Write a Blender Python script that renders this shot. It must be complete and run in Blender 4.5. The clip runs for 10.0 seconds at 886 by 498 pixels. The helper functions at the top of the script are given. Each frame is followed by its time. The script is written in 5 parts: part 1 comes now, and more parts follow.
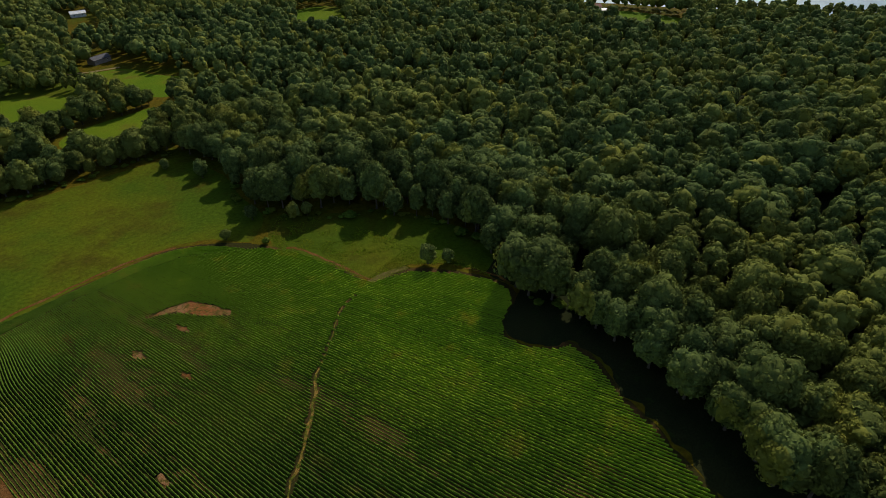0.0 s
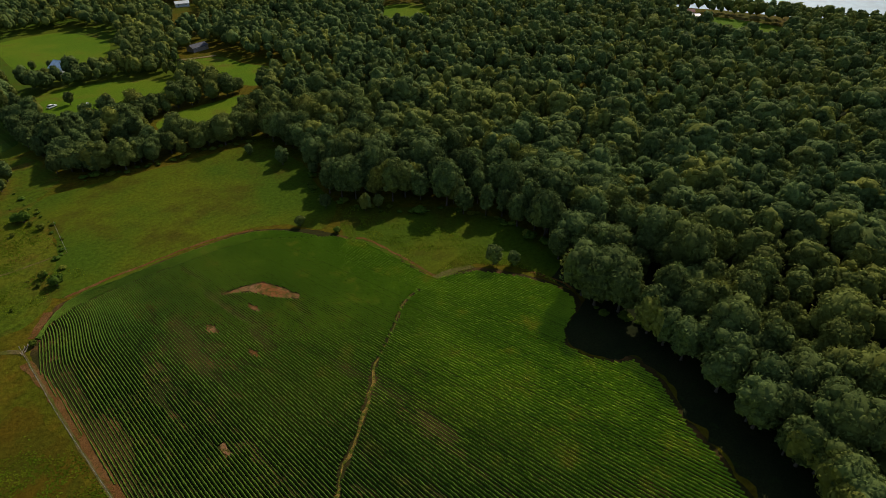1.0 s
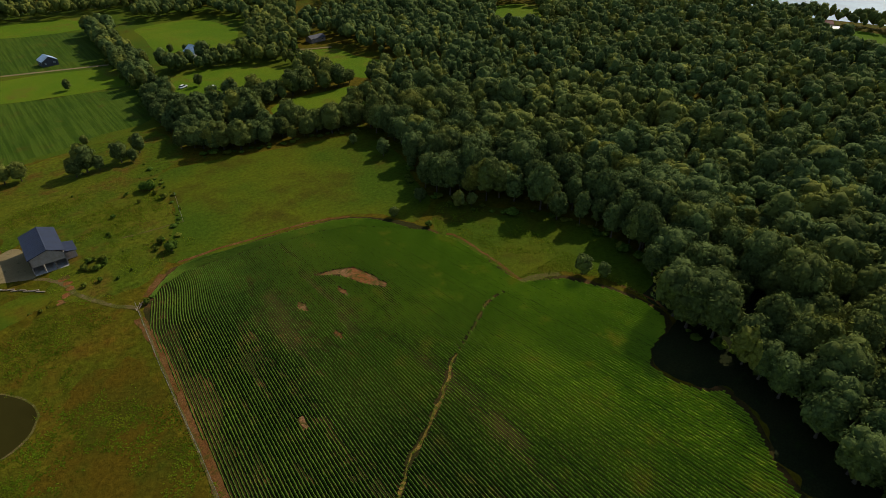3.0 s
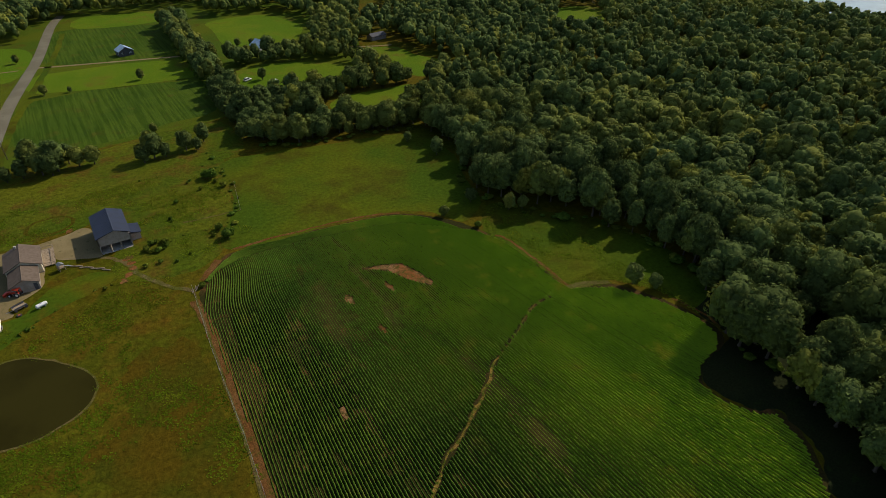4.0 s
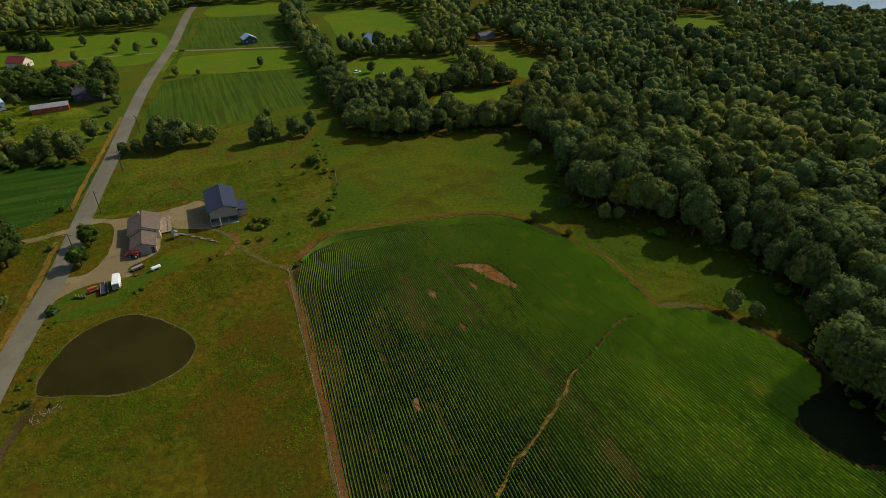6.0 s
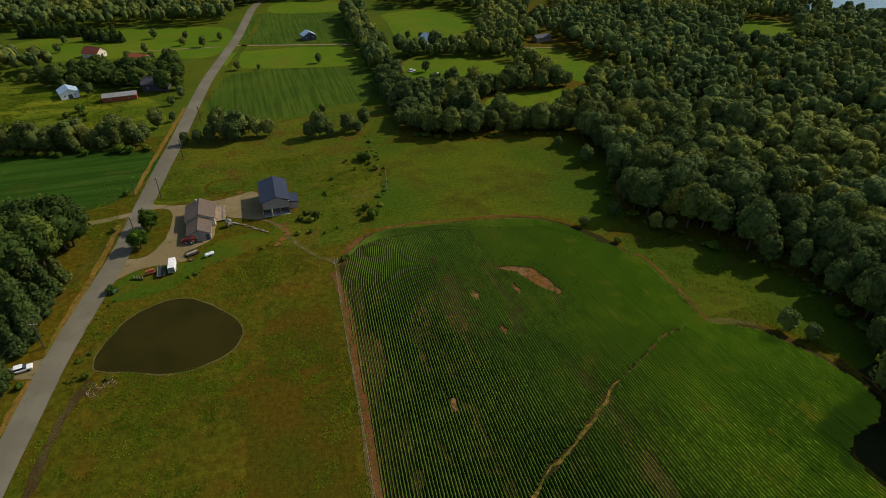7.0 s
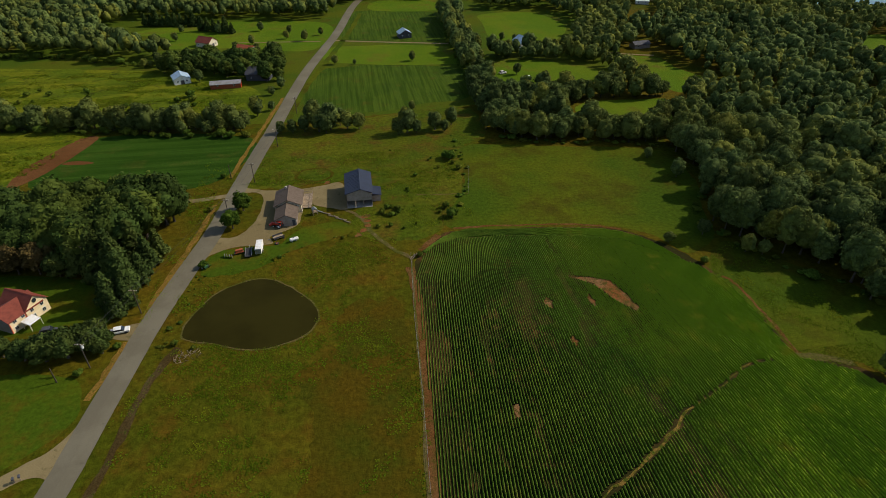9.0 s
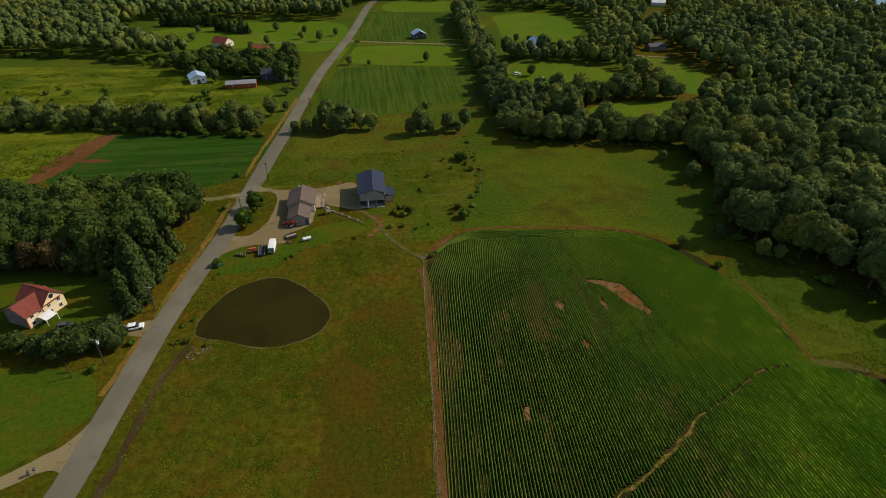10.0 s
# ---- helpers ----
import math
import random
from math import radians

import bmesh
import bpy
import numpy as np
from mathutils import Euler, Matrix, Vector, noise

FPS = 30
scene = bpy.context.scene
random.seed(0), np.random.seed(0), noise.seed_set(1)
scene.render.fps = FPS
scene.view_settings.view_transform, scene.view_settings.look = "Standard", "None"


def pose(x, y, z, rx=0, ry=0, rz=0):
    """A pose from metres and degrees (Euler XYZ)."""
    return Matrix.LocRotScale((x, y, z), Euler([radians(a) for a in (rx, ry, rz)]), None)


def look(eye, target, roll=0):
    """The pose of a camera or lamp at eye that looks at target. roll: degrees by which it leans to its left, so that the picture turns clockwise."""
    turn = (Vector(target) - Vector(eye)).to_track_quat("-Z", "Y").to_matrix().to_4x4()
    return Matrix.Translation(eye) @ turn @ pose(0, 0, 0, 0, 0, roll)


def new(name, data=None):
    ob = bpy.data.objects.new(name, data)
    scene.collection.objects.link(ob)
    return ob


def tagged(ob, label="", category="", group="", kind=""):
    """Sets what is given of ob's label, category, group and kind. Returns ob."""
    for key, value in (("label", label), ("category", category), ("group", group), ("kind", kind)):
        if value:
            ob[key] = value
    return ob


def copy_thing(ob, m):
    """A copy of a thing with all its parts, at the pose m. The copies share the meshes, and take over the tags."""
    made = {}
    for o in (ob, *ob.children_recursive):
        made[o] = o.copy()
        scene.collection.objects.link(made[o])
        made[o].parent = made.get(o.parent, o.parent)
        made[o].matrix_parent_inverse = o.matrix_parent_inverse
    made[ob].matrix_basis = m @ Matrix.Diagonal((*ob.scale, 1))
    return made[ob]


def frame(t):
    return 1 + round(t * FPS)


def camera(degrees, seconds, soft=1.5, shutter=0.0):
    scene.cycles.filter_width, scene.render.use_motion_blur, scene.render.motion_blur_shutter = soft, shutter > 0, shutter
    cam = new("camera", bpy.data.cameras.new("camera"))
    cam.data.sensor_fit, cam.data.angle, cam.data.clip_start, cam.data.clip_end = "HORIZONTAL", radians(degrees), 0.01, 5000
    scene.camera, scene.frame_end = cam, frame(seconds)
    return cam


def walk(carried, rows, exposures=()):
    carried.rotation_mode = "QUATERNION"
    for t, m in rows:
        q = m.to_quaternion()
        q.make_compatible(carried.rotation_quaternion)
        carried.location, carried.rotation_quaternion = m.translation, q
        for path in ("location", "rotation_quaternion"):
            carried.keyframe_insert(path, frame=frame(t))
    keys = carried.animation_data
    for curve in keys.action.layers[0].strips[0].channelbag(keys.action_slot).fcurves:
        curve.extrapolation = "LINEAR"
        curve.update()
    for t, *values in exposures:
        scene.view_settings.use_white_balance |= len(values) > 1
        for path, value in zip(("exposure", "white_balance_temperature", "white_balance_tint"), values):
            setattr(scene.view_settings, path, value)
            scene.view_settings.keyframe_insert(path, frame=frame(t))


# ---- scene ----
cam = camera(74.8, 10.0, soft=0.85)
EXPO = 0.0
PATH = [
    (0, (0.63, -0.29, 95.80), (70.72, 44.29, 40.14), 0.08),
    (0.5, (0.64, -0.27, 95.79), (67.06, 49.55, 40.06), 0.12),
    (1, (0.64, -0.24, 95.78), (63.90, 53.49, 40.01), 0.13),
    (1.5, (0.64, -0.22, 95.78), (61.06, 56.67, 39.99), 0.11),
    (2, (0.62, -0.20, 95.78), (58.36, 59.39, 39.97), 0.07),
    (2.5, (0.59, -0.19, 95.78), (55.79, 61.75, 39.95), 0.03),
    (4, (0.44, -0.19, 95.77), (46.26, 69.00, 39.96), 0.03),
    (4.5, (0.39, -0.18, 95.77), (42.61, 71.26, 39.96), 0.02),
    (5, (0.33, -0.17, 95.77), (39.57, 72.94, 39.95), 0.01),
    (5.5, (0.28, -0.14, 95.77), (36.45, 74.53, 39.96), -0.00),
    (7, (0.14, -0.08, 95.81), (25.63, 78.94, 40.07), 0.01),
    (7.5, (0.10, -0.06, 95.83), (22.33, 79.95, 40.11), -0.02),
    (8, (0.07, -0.04, 95.86), (19.09, 80.82, 40.18), -0.07),
    (8.5, (0.04, -0.03, 95.89), (15.89, 81.54, 40.25), -0.10),
    (9, (0.03, -0.02, 95.93), (12.87, 82.10, 40.32), -0.13),
    (9.5, (0.01, -0.01, 95.96), (11.38, 82.35, 40.40), -0.18),
    (10, (-0.00, 0.00, 96.00), (10.85, 82.48, 40.50), -0.22),
]
walk(cam, [(t, look(eye, target, roll)) for t, eye, target, roll in PATH], exposures=((0.0, EXPO), (10.0, EXPO)))

# ---- daylight ----
SUN_AZ, SUN_EL = 78.0, 37.5    # degrees clockwise from +y, degrees above the horizon
world = bpy.data.worlds.new("world")
scene.world = world
world.use_nodes = True
sky = world.node_tree.nodes.new("ShaderNodeTexSky")
sky.sky_type, sky.sun_disc = "NISHITA", False
sky.sun_elevation, sky.sun_rotation = radians(SUN_EL), radians(SUN_AZ)
back = world.node_tree.nodes["Background"]
back.inputs["Strength"].default_value = 0.125
world.node_tree.links.new(sky.outputs[0], back.inputs["Color"])
sun_data = bpy.data.lights.new("sun", "SUN")
sun_data.energy, sun_data.angle, sun_data.color = 4.0, radians(0.53), (1.0, 0.93, 0.80)
sun = new("sun", sun_data)
sun_from = Vector((math.sin(radians(SUN_AZ)) * math.cos(radians(SUN_EL)), math.cos(radians(SUN_AZ)) * math.cos(radians(SUN_EL)), math.sin(radians(SUN_EL))))
sun.matrix_world = look(sun_from * 300, (0, 0, 0))


# ---- materials ----
def shader(name):
    m = bpy.data.materials.new(name)
    m.use_nodes = True
    return m, m.node_tree.nodes, m.node_tree.links, m.node_tree.nodes["Principled BSDF"]


def noise_node(nodes, links, where, scale, detail=4.0, rough=0.6, stretch=None):
    n = nodes.new("ShaderNodeTexNoise")
    n.inputs["Scale"].default_value, n.inputs["Detail"].default_value, n.inputs["Roughness"].default_value = scale, detail, rough
    if stretch:
        mp = nodes.new("ShaderNodeMapping")
        mp.inputs["Rotation"].default_value[2] = stretch[0]
        mp.inputs["Scale"].default_value = (stretch[1], stretch[2], 1)
        links.new(where, mp.inputs["Vector"])
        where = mp.outputs[0]
    links.new(where, n.inputs["Vector"])
    return n.outputs["Fac"]


def ramp_node(nodes, links, fac, low, high):
    r = nodes.new("ShaderNodeMapRange")
    r.interpolation_type = "SMOOTHSTEP"
    r.inputs["From Min"].default_value, r.inputs["From Max"].default_value = low, high
    links.new(fac, r.inputs["Value"])
    return r.outputs[0]


def mix_node(nodes, links, fac, a, b, kind="MIX"):
    m = nodes.new("ShaderNodeMix")
    m.data_type, m.blend_type = "RGBA", kind
    for value, socket in ((fac, m.inputs[0]), (a, m.inputs[6]), (b, m.inputs[7])):
        if isinstance(value, (int, float)):
            socket.default_value = value
        elif isinstance(value, tuple):
            socket.default_value = (*value, 1)
        else:
            links.new(value, socket)
    return m.outputs[2]


def bump_node(nodes, links, bsdf, fac, strength, distance):
    b = nodes.new("ShaderNodeBump")
    b.inputs["Strength"].default_value, b.inputs["Distance"].default_value = strength, distance
    links.new(fac, b.inputs["Height"])
    links.new(b.outputs[0], bsdf.inputs["Normal"])


def ground_mat(name, a, b, c, big=0.03, mid=0.25, fine=2.2, spread=(0.42, 0.60), third=(0.55, 0.68), rough=0.95, relief=0.25, stripes=None, grain=0.45):
    """Soil or sward: a and b blend at the large scale, c in smaller patches, with grain and relief."""
    m, nodes, links, bsdf = shader(name)
    where = nodes.new("ShaderNodeNewGeometry").outputs["Position"]
    n1 = ramp_node(nodes, links, noise_node(nodes, links, where, big, 5, 0.62), *spread)
    n2 = ramp_node(nodes, links, noise_node(nodes, links, where, mid, 6, 0.66), *third)
    n3 = noise_node(nodes, links, where, fine, 5, 0.75)
    col = mix_node(nodes, links, n1, a, b)
    col = mix_node(nodes, links, n2, col, c)
    if stripes:
        w = noise_node(nodes, links, where, 1.0, 3, 0.6, stripes)
        col = mix_node(nodes, links, ramp_node(nodes, links, w, 0.40, 0.62), col, mix_node(nodes, links, 1.0, col, (0.62, 0.70, 0.6), "MULTIPLY"))
    light = nodes.new("ShaderNodeMapRange")
    light.inputs["From Min"].default_value, light.inputs["From Max"].default_value = 0.28, 0.72
    light.inputs["To Min"].default_value, light.inputs["To Max"].default_value = 1 - grain, 1 + grain
    links.new(n3, light.inputs["Value"])
    grey = nodes.new("ShaderNodeCombineColor")
    for k in range(3):
        links.new(light.outputs[0], grey.inputs[k])
    col = mix_node(nodes, links, 1.0, col, grey.outputs[0], "MULTIPLY")
    links.new(col, bsdf.inputs["Base Color"])
    bsdf.inputs["Roughness"].default_value = rough
    bsdf.inputs["Specular IOR Level"].default_value = 0.02
    bump_node(nodes, links, bsdf, n3, 0.8, relief)
    return m


def leaf_mat(name, dark, light, tint, cell=0.10, through_light=0.30):
    """Leaves: hue by tree-sized cells, by clump and by single leaf; a little light comes through."""
    m, nodes, links, bsdf = shader(name)
    geo = nodes.new("ShaderNodeNewGeometry")
    where = geo.outputs["Position"]
    flat = nodes.new("ShaderNodeVectorMath")
    flat.operation = "MULTIPLY"
    flat.inputs[1].default_value = (1, 1, 0.15)
    links.new(where, flat.inputs[0])
    v = nodes.new("ShaderNodeTexVoronoi")
    v.inputs["Scale"].default_value = cell
    links.new(flat.outputs[0], v.inputs["Vector"])
    split = nodes.new("ShaderNodeSeparateColor")
    links.new(v.outputs["Color"], split.inputs[0])
    n = noise_node(nodes, links, where, 0.9, 4, 0.7)
    col = mix_node(nodes, links, ramp_node(nodes, links, n, 0.30, 0.72), dark, light)
    drift = ramp_node(nodes, links, noise_node(nodes, links, flat.outputs[0], 0.011, 3, 0.55), 0.46, 0.66)
    col = mix_node(nodes, links, drift, col, mix_node(nodes, links, 0.6, col, tint))
    col = mix_node(nodes, links, ramp_node(nodes, links, split.outputs[0], 0.62, 1.0), col, tint)
    value = nodes.new("ShaderNodeMath")
    value.operation = "MULTIPLY_ADD"
    links.new(split.outputs[1], value.inputs[0])
    value.inputs[1].default_value, value.inputs[2].default_value = 0.5, 0.56
    value2 = nodes.new("ShaderNodeMath")
    value2.operation = "MULTIPLY_ADD"
    links.new(geo.outputs["Random Per Island"], value2.inputs[0])
    value2.inputs[1].default_value = 0.45
    links.new(value.outputs[0], value2.inputs[2])
    hsv = nodes.new("ShaderNodeHueSaturation")
    links.new(value2.outputs[0], hsv.inputs["Value"])
    links.new(col, hsv.inputs["Color"])
    links.new(hsv.outputs[0], bsdf.inputs["Base Color"])
    bsdf.inputs["Roughness"].default_value = 0.8
    bsdf.inputs["Specular IOR Level"].default_value = 0.02
    bump_node(nodes, links, bsdf, noise_node(nodes, links, where, 2.2, 4, 0.75), 0.8, 0.30)
    glow = nodes.new("ShaderNodeBsdfTranslucent")
    links.new(hsv.outputs[0], glow.inputs["Color"])
    both = nodes.new("ShaderNodeMixShader")
    both.inputs[0].default_value = through_light
    links.new(bsdf.outputs[0], both.inputs[1])
    links.new(glow.outputs[0], both.inputs[2])
    links.new(both.outputs[0], nodes["Material Output"].inputs[0])
    return m


def plain_mat(name, color, rough=0.6, metal=0.0, vary=0.25, scale=0.8, relief=0.01, spec=0.4, stretch=None):
    """Built surfaces: paint, metal, siding, wood, with dirt and small relief."""
    m, nodes, links, bsdf = shader(name)
    where = nodes.new("ShaderNodeTexCoord").outputs["Object"]
    n1 = noise_node(nodes, links, where, scale, 5, 0.65, stretch)
    n2 = noise_node(nodes, links, where, scale * 9, 3, 0.6)
    dirt = tuple(v * (1 - vary) * k for v, k in zip(color, (0.95, 0.88, 0.75)))
    col = mix_node(nodes, links, ramp_node(nodes, links, n1, 0.35, 0.7), color, dirt)
    col = mix_node(nodes, links, ramp_node(nodes, links, n2, 0.5, 0.75), col, tuple(min(1, v * (1 + 0.5 * vary)) for v in color))
    links.new(col, bsdf.inputs["Base Color"])
    bsdf.inputs["Roughness"].default_value, bsdf.inputs["Metallic"].default_value = rough, metal
    bsdf.inputs["Specular IOR Level"].default_value = spec
    bump_node(nodes, links, bsdf, n2, 0.5, relief)
    return m


def crop_mat():
    """Crop foliage: fresh green, growing brighter and yellower towards the east, with paler plants."""
    m = ground_mat("crop_leaves", (0.058, 0.098, 0.010), (0.084, 0.130, 0.012), (0.112, 0.118, 0.016), big=0.03, mid=0.12, fine=4.5, relief=0.15, grain=0.3, rough=0.7, third=(0.54, 0.72))
    nodes, links = m.node_tree.nodes, m.node_tree.links
    bsdf = nodes["Principled BSDF"]
    old = bsdf.inputs["Base Color"].links[0].from_socket
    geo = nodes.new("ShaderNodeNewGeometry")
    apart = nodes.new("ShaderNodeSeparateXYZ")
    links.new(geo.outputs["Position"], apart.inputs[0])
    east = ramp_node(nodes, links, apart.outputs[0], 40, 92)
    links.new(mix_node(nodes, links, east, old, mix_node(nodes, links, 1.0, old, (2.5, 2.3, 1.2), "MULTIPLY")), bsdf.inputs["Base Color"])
    return m


M = {
    "ground": ground_mat("rough_grass", (0.050, 0.056, 0.003), (0.080, 0.061, 0.004), (0.080, 0.046, 0.004), big=0.018, mid=0.12, fine=0.55, spread=(0.38, 0.62), third=(0.44, 0.74), relief=0.5, grain=0.5),
    "lawn": ground_mat("lawn", (0.042, 0.070, 0.004), (0.072, 0.078, 0.004), (0.076, 0.058, 0.005), mid=0.12, fine=0.9, third=(0.48, 0.72), relief=0.15, grain=0.3),
    "pasture": ground_mat("pasture_sward", (0.040, 0.066, 0.004), (0.072, 0.080, 0.004), (0.046, 0.040, 0.004), big=0.022, mid=0.045, fine=0.8, spread=(0.36, 0.64), third=(0.46, 0.70), relief=0.2, grain=0.34),
    "meadow": ground_mat("rough_meadow", (0.047, 0.068, 0.004), (0.076, 0.080, 0.005), (0.080, 0.050, 0.007), big=0.03, mid=0.09, fine=0.7, third=(0.48, 0.70), relief=0.4, grain=0.5),
    "worn": ground_mat("worn_pasture", (0.052, 0.044, 0.003), (0.066, 0.043, 0.003), (0.042, 0.046, 0.003), big=0.04, mid=0.09, fine=0.9, third=(0.46, 0.70), relief=0.35, grain=0.45),
    "weeds": ground_mat("weedy_meadow", (0.085, 0.110, 0.006), (0.125, 0.130, 0.007), (0.040, 0.050, 0.006), big=0.05, mid=0.12, fine=0.7, relief=0.5, stripes=(0.1, 0.02, 0.14)),
    "corn": ground_mat("young_crop", (0.044, 0.074, 0.007), (0.056, 0.086, 0.008), (0.066, 0.072, 0.009), big=0.03, mid=0.08, stripes=(0.05, 0.7, 0.02), relief=0.4),
    "hay": ground_mat("hay_field", (0.066, 0.112, 0.005), (0.088, 0.122, 0.006), (0.092, 0.088, 0.010), big=0.02, mid=0.04, relief=0.15),
    "dark_crop": ground_mat("leafy_crop", (0.028, 0.062, 0.006), (0.034, 0.070, 0.007), (0.048, 0.066, 0.009), big=0.02, mid=0.08, stripes=(0.1, 0.015, 0.25), relief=0.3),
    "soil": ground_mat("field_soil", (0.026, 0.024, 0.006), (0.052, 0.034, 0.010), (0.098, 0.048, 0.015), big=0.03, mid=0.14, third=(0.52, 0.68), relief=0.15),
    "red": ground_mat("red_clay", (0.160, 0.060, 0.018), (0.190, 0.100, 0.042), (0.066, 0.052, 0.010), big=0.09, mid=0.5, third=(0.44, 0.60), relief=0.2),
    "clay": ground_mat("dark_red_clay", (0.105, 0.042, 0.014), (0.125, 0.056, 0.019), (0.085, 0.042, 0.012), big=0.06, mid=0.3, third=(0.52, 0.68), relief=0.15),
    "sward": ground_mat("far_sward", (0.046, 0.072, 0.005), (0.066, 0.078, 0.005), (0.062, 0.056, 0.006), big=0.02, mid=0.05, third=(0.54, 0.68), relief=0.2),
    "rim": ground_mat("worn_red_rim", (0.105, 0.044, 0.012), (0.130, 0.062, 0.020), (0.066, 0.050, 0.008), big=0.09, mid=0.5, third=(0.48, 0.66), relief=0.2, grain=0.5),
    "straw": ground_mat("dry_grass", (0.190, 0.115, 0.026), (0.150, 0.096, 0.020), (0.055, 0.066, 0.007), big=0.12, mid=0.6, third=(0.42, 0.56), relief=0.3),
    "verge": ground_mat("straw_verge", (0.185, 0.105, 0.020), (0.150, 0.088, 0.016), (0.070, 0.066, 0.008), big=0.12, mid=0.5, third=(0.52, 0.66), relief=0.3, grain=0.5),
    "gravel": ground_mat("gravel", (0.170, 0.128, 0.058), (0.205, 0.156, 0.074), (0.105, 0.086, 0.032), big=0.08, mid=0.35, fine=4.0, third=(0.56, 0.70), relief=0.05, grain=0.2),
    "asphalt": ground_mat("worn_asphalt", (0.132, 0.114, 0.076), (0.156, 0.136, 0.092), (0.108, 0.094, 0.064), big=0.06, mid=0.3, fine=5.0, third=(0.60, 0.74), relief=0.01, grain=0.08, rough=0.85),
    "bank": ground_mat("pond_bank", (0.105, 0.078, 0.026), (0.066, 0.066, 0.010), (0.140, 0.104, 0.048), big=0.1, mid=0.5, relief=0.2),
    "mud": ground_mat("ditch_mud", (0.050, 0.032, 0.010), (0.075, 0.052, 0.020), (0.042, 0.050, 0.006), big=0.1, mid=0.4, relief=0.2),
    # litter kept near black: the wood's shade is put into its colour
    "litter_shade": ground_mat("leaf_litter_shade", (0.014, 0.018, 0.006), (0.020, 0.022, 0.007), (0.018, 0.028, 0.006), big=0.08, mid=0.3, relief=0.2),
    "leaf": leaf_mat("woodland_leaves", (0.056, 0.082, 0.025), (0.114, 0.146, 0.036), (0.160, 0.164, 0.028), cell=0.13, through_light=0.22),
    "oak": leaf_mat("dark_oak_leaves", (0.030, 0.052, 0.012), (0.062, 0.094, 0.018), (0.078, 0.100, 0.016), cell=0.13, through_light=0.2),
    "leaf_light": leaf_mat("shrub_leaves", (0.045, 0.085, 0.011), (0.090, 0.135, 0.015), (0.120, 0.130, 0.015), cell=0.16),
    "needle": leaf_mat("conifer_needles", (0.028, 0.046, 0.012), (0.058, 0.082, 0.017), (0.064, 0.080, 0.016), cell=0.14, through_light=0.1),
    "brown_needle": leaf_mat("browning_needles", (0.055, 0.042, 0.014), (0.110, 0.075, 0.024), (0.060, 0.070, 0.018), cell=0.14, through_light=0.1),
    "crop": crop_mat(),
    "weed": leaf_mat("weed_leaves", (0.090, 0.138, 0.006), (0.125, 0.175, 0.008), (0.150, 0.165, 0.009), cell=0.3, through_light=0.5),
    "bark": plain_mat("bark", (0.060, 0.046, 0.032), 0.9, vary=0.5, scale=3, relief=0.05),
    "navy": plain_mat("navy_metal_roof", (0.018, 0.022, 0.042), 0.5, 0.0, 0.2, 0.5, spec=0.3),
    "tan_roof": plain_mat("brown_shingles", (0.115, 0.080, 0.055), 0.85, vary=0.3, scale=1.2),
    "red_roof": plain_mat("red_shingles", (0.190, 0.036, 0.017), 0.75, vary=0.3, scale=1.0),
    "grey_roof": plain_mat("grey_metal_roof", (0.300, 0.280, 0.270), 0.5, 0.2, 0.3),
    "dark_roof": plain_mat("dark_shingles", (0.060, 0.060, 0.070), 0.8, vary=0.3),
    "cream": plain_mat("cream_siding", (0.780, 0.640, 0.400), 0.6, vary=0.12, stretch=(0, 0.3, 1)),
    "taupe": plain_mat("taupe_siding", (0.300, 0.250, 0.215), 0.6, vary=0.2),
    "beige": plain_mat("beige_siding", (0.640, 0.560, 0.420), 0.6, vary=0.15),
    "white": plain_mat("white_paint", (0.780, 0.770, 0.740), 0.5, vary=0.18),
    "redpaint": plain_mat("red_paint", (0.680, 0.055, 0.018), 0.45, vary=0.25, scale=2),
    "rust": plain_mat("rusty_orange_steel", (0.360, 0.080, 0.025), 0.7, vary=0.45, scale=3),
    "wood": plain_mat("weathered_wood", (0.290, 0.215, 0.140), 0.85, vary=0.4, scale=2),
    "black": plain_mat("black_rubber", (0.025, 0.025, 0.026), 0.8, vary=0.2),
    "steel": plain_mat("grey_steel", (0.300, 0.300, 0.300), 0.45, 0.6, 0.25, 2),
    "concrete": plain_mat("concrete", (0.380, 0.350, 0.300), 0.9, vary=0.25, scale=1.0),
    "blue": plain_mat("pale_blue_paint", (0.330, 0.450, 0.560), 0.55, vary=0.2),
    "greenmetal": plain_mat("green_paint", (0.045, 0.120, 0.050), 0.5, vary=0.3),
    "hayroll": plain_mat("hay", (0.420, 0.280, 0.110), 0.95, vary=0.4, scale=3, relief=0.05),
}


def glass_mat():
    m, nodes, links, bsdf = shader("window_glass")
    bsdf.inputs["Base Color"].default_value = (0.02, 0.025, 0.03, 1)
    bsdf.inputs["Roughness"].default_value = 0.06
    bsdf.inputs["Specular IOR Level"].default_value = 0.6
    return m


def water_mat(name, color, ripple, scale, rough, gloss=0.5):
    m, nodes, links, bsdf = shader(name)
    where = nodes.new("ShaderNodeNewGeometry").outputs["Position"]
    col = mix_node(nodes, links, ramp_node(nodes, links, noise_node(nodes, links, where, 0.06, 4), 0.4, 0.65), color, tuple(v * 0.75 for v in color))
    links.new(col, bsdf.inputs["Base Color"])
    bsdf.inputs["Roughness"].default_value = rough
    bsdf.inputs["IOR"].default_value = 1.33
    bsdf.inputs["Specular IOR Level"].default_value = gloss
    bump_node(nodes, links, bsdf, noise_node(nodes, links, where, scale, 4, 0.6), 0.4, ripple)
    return m


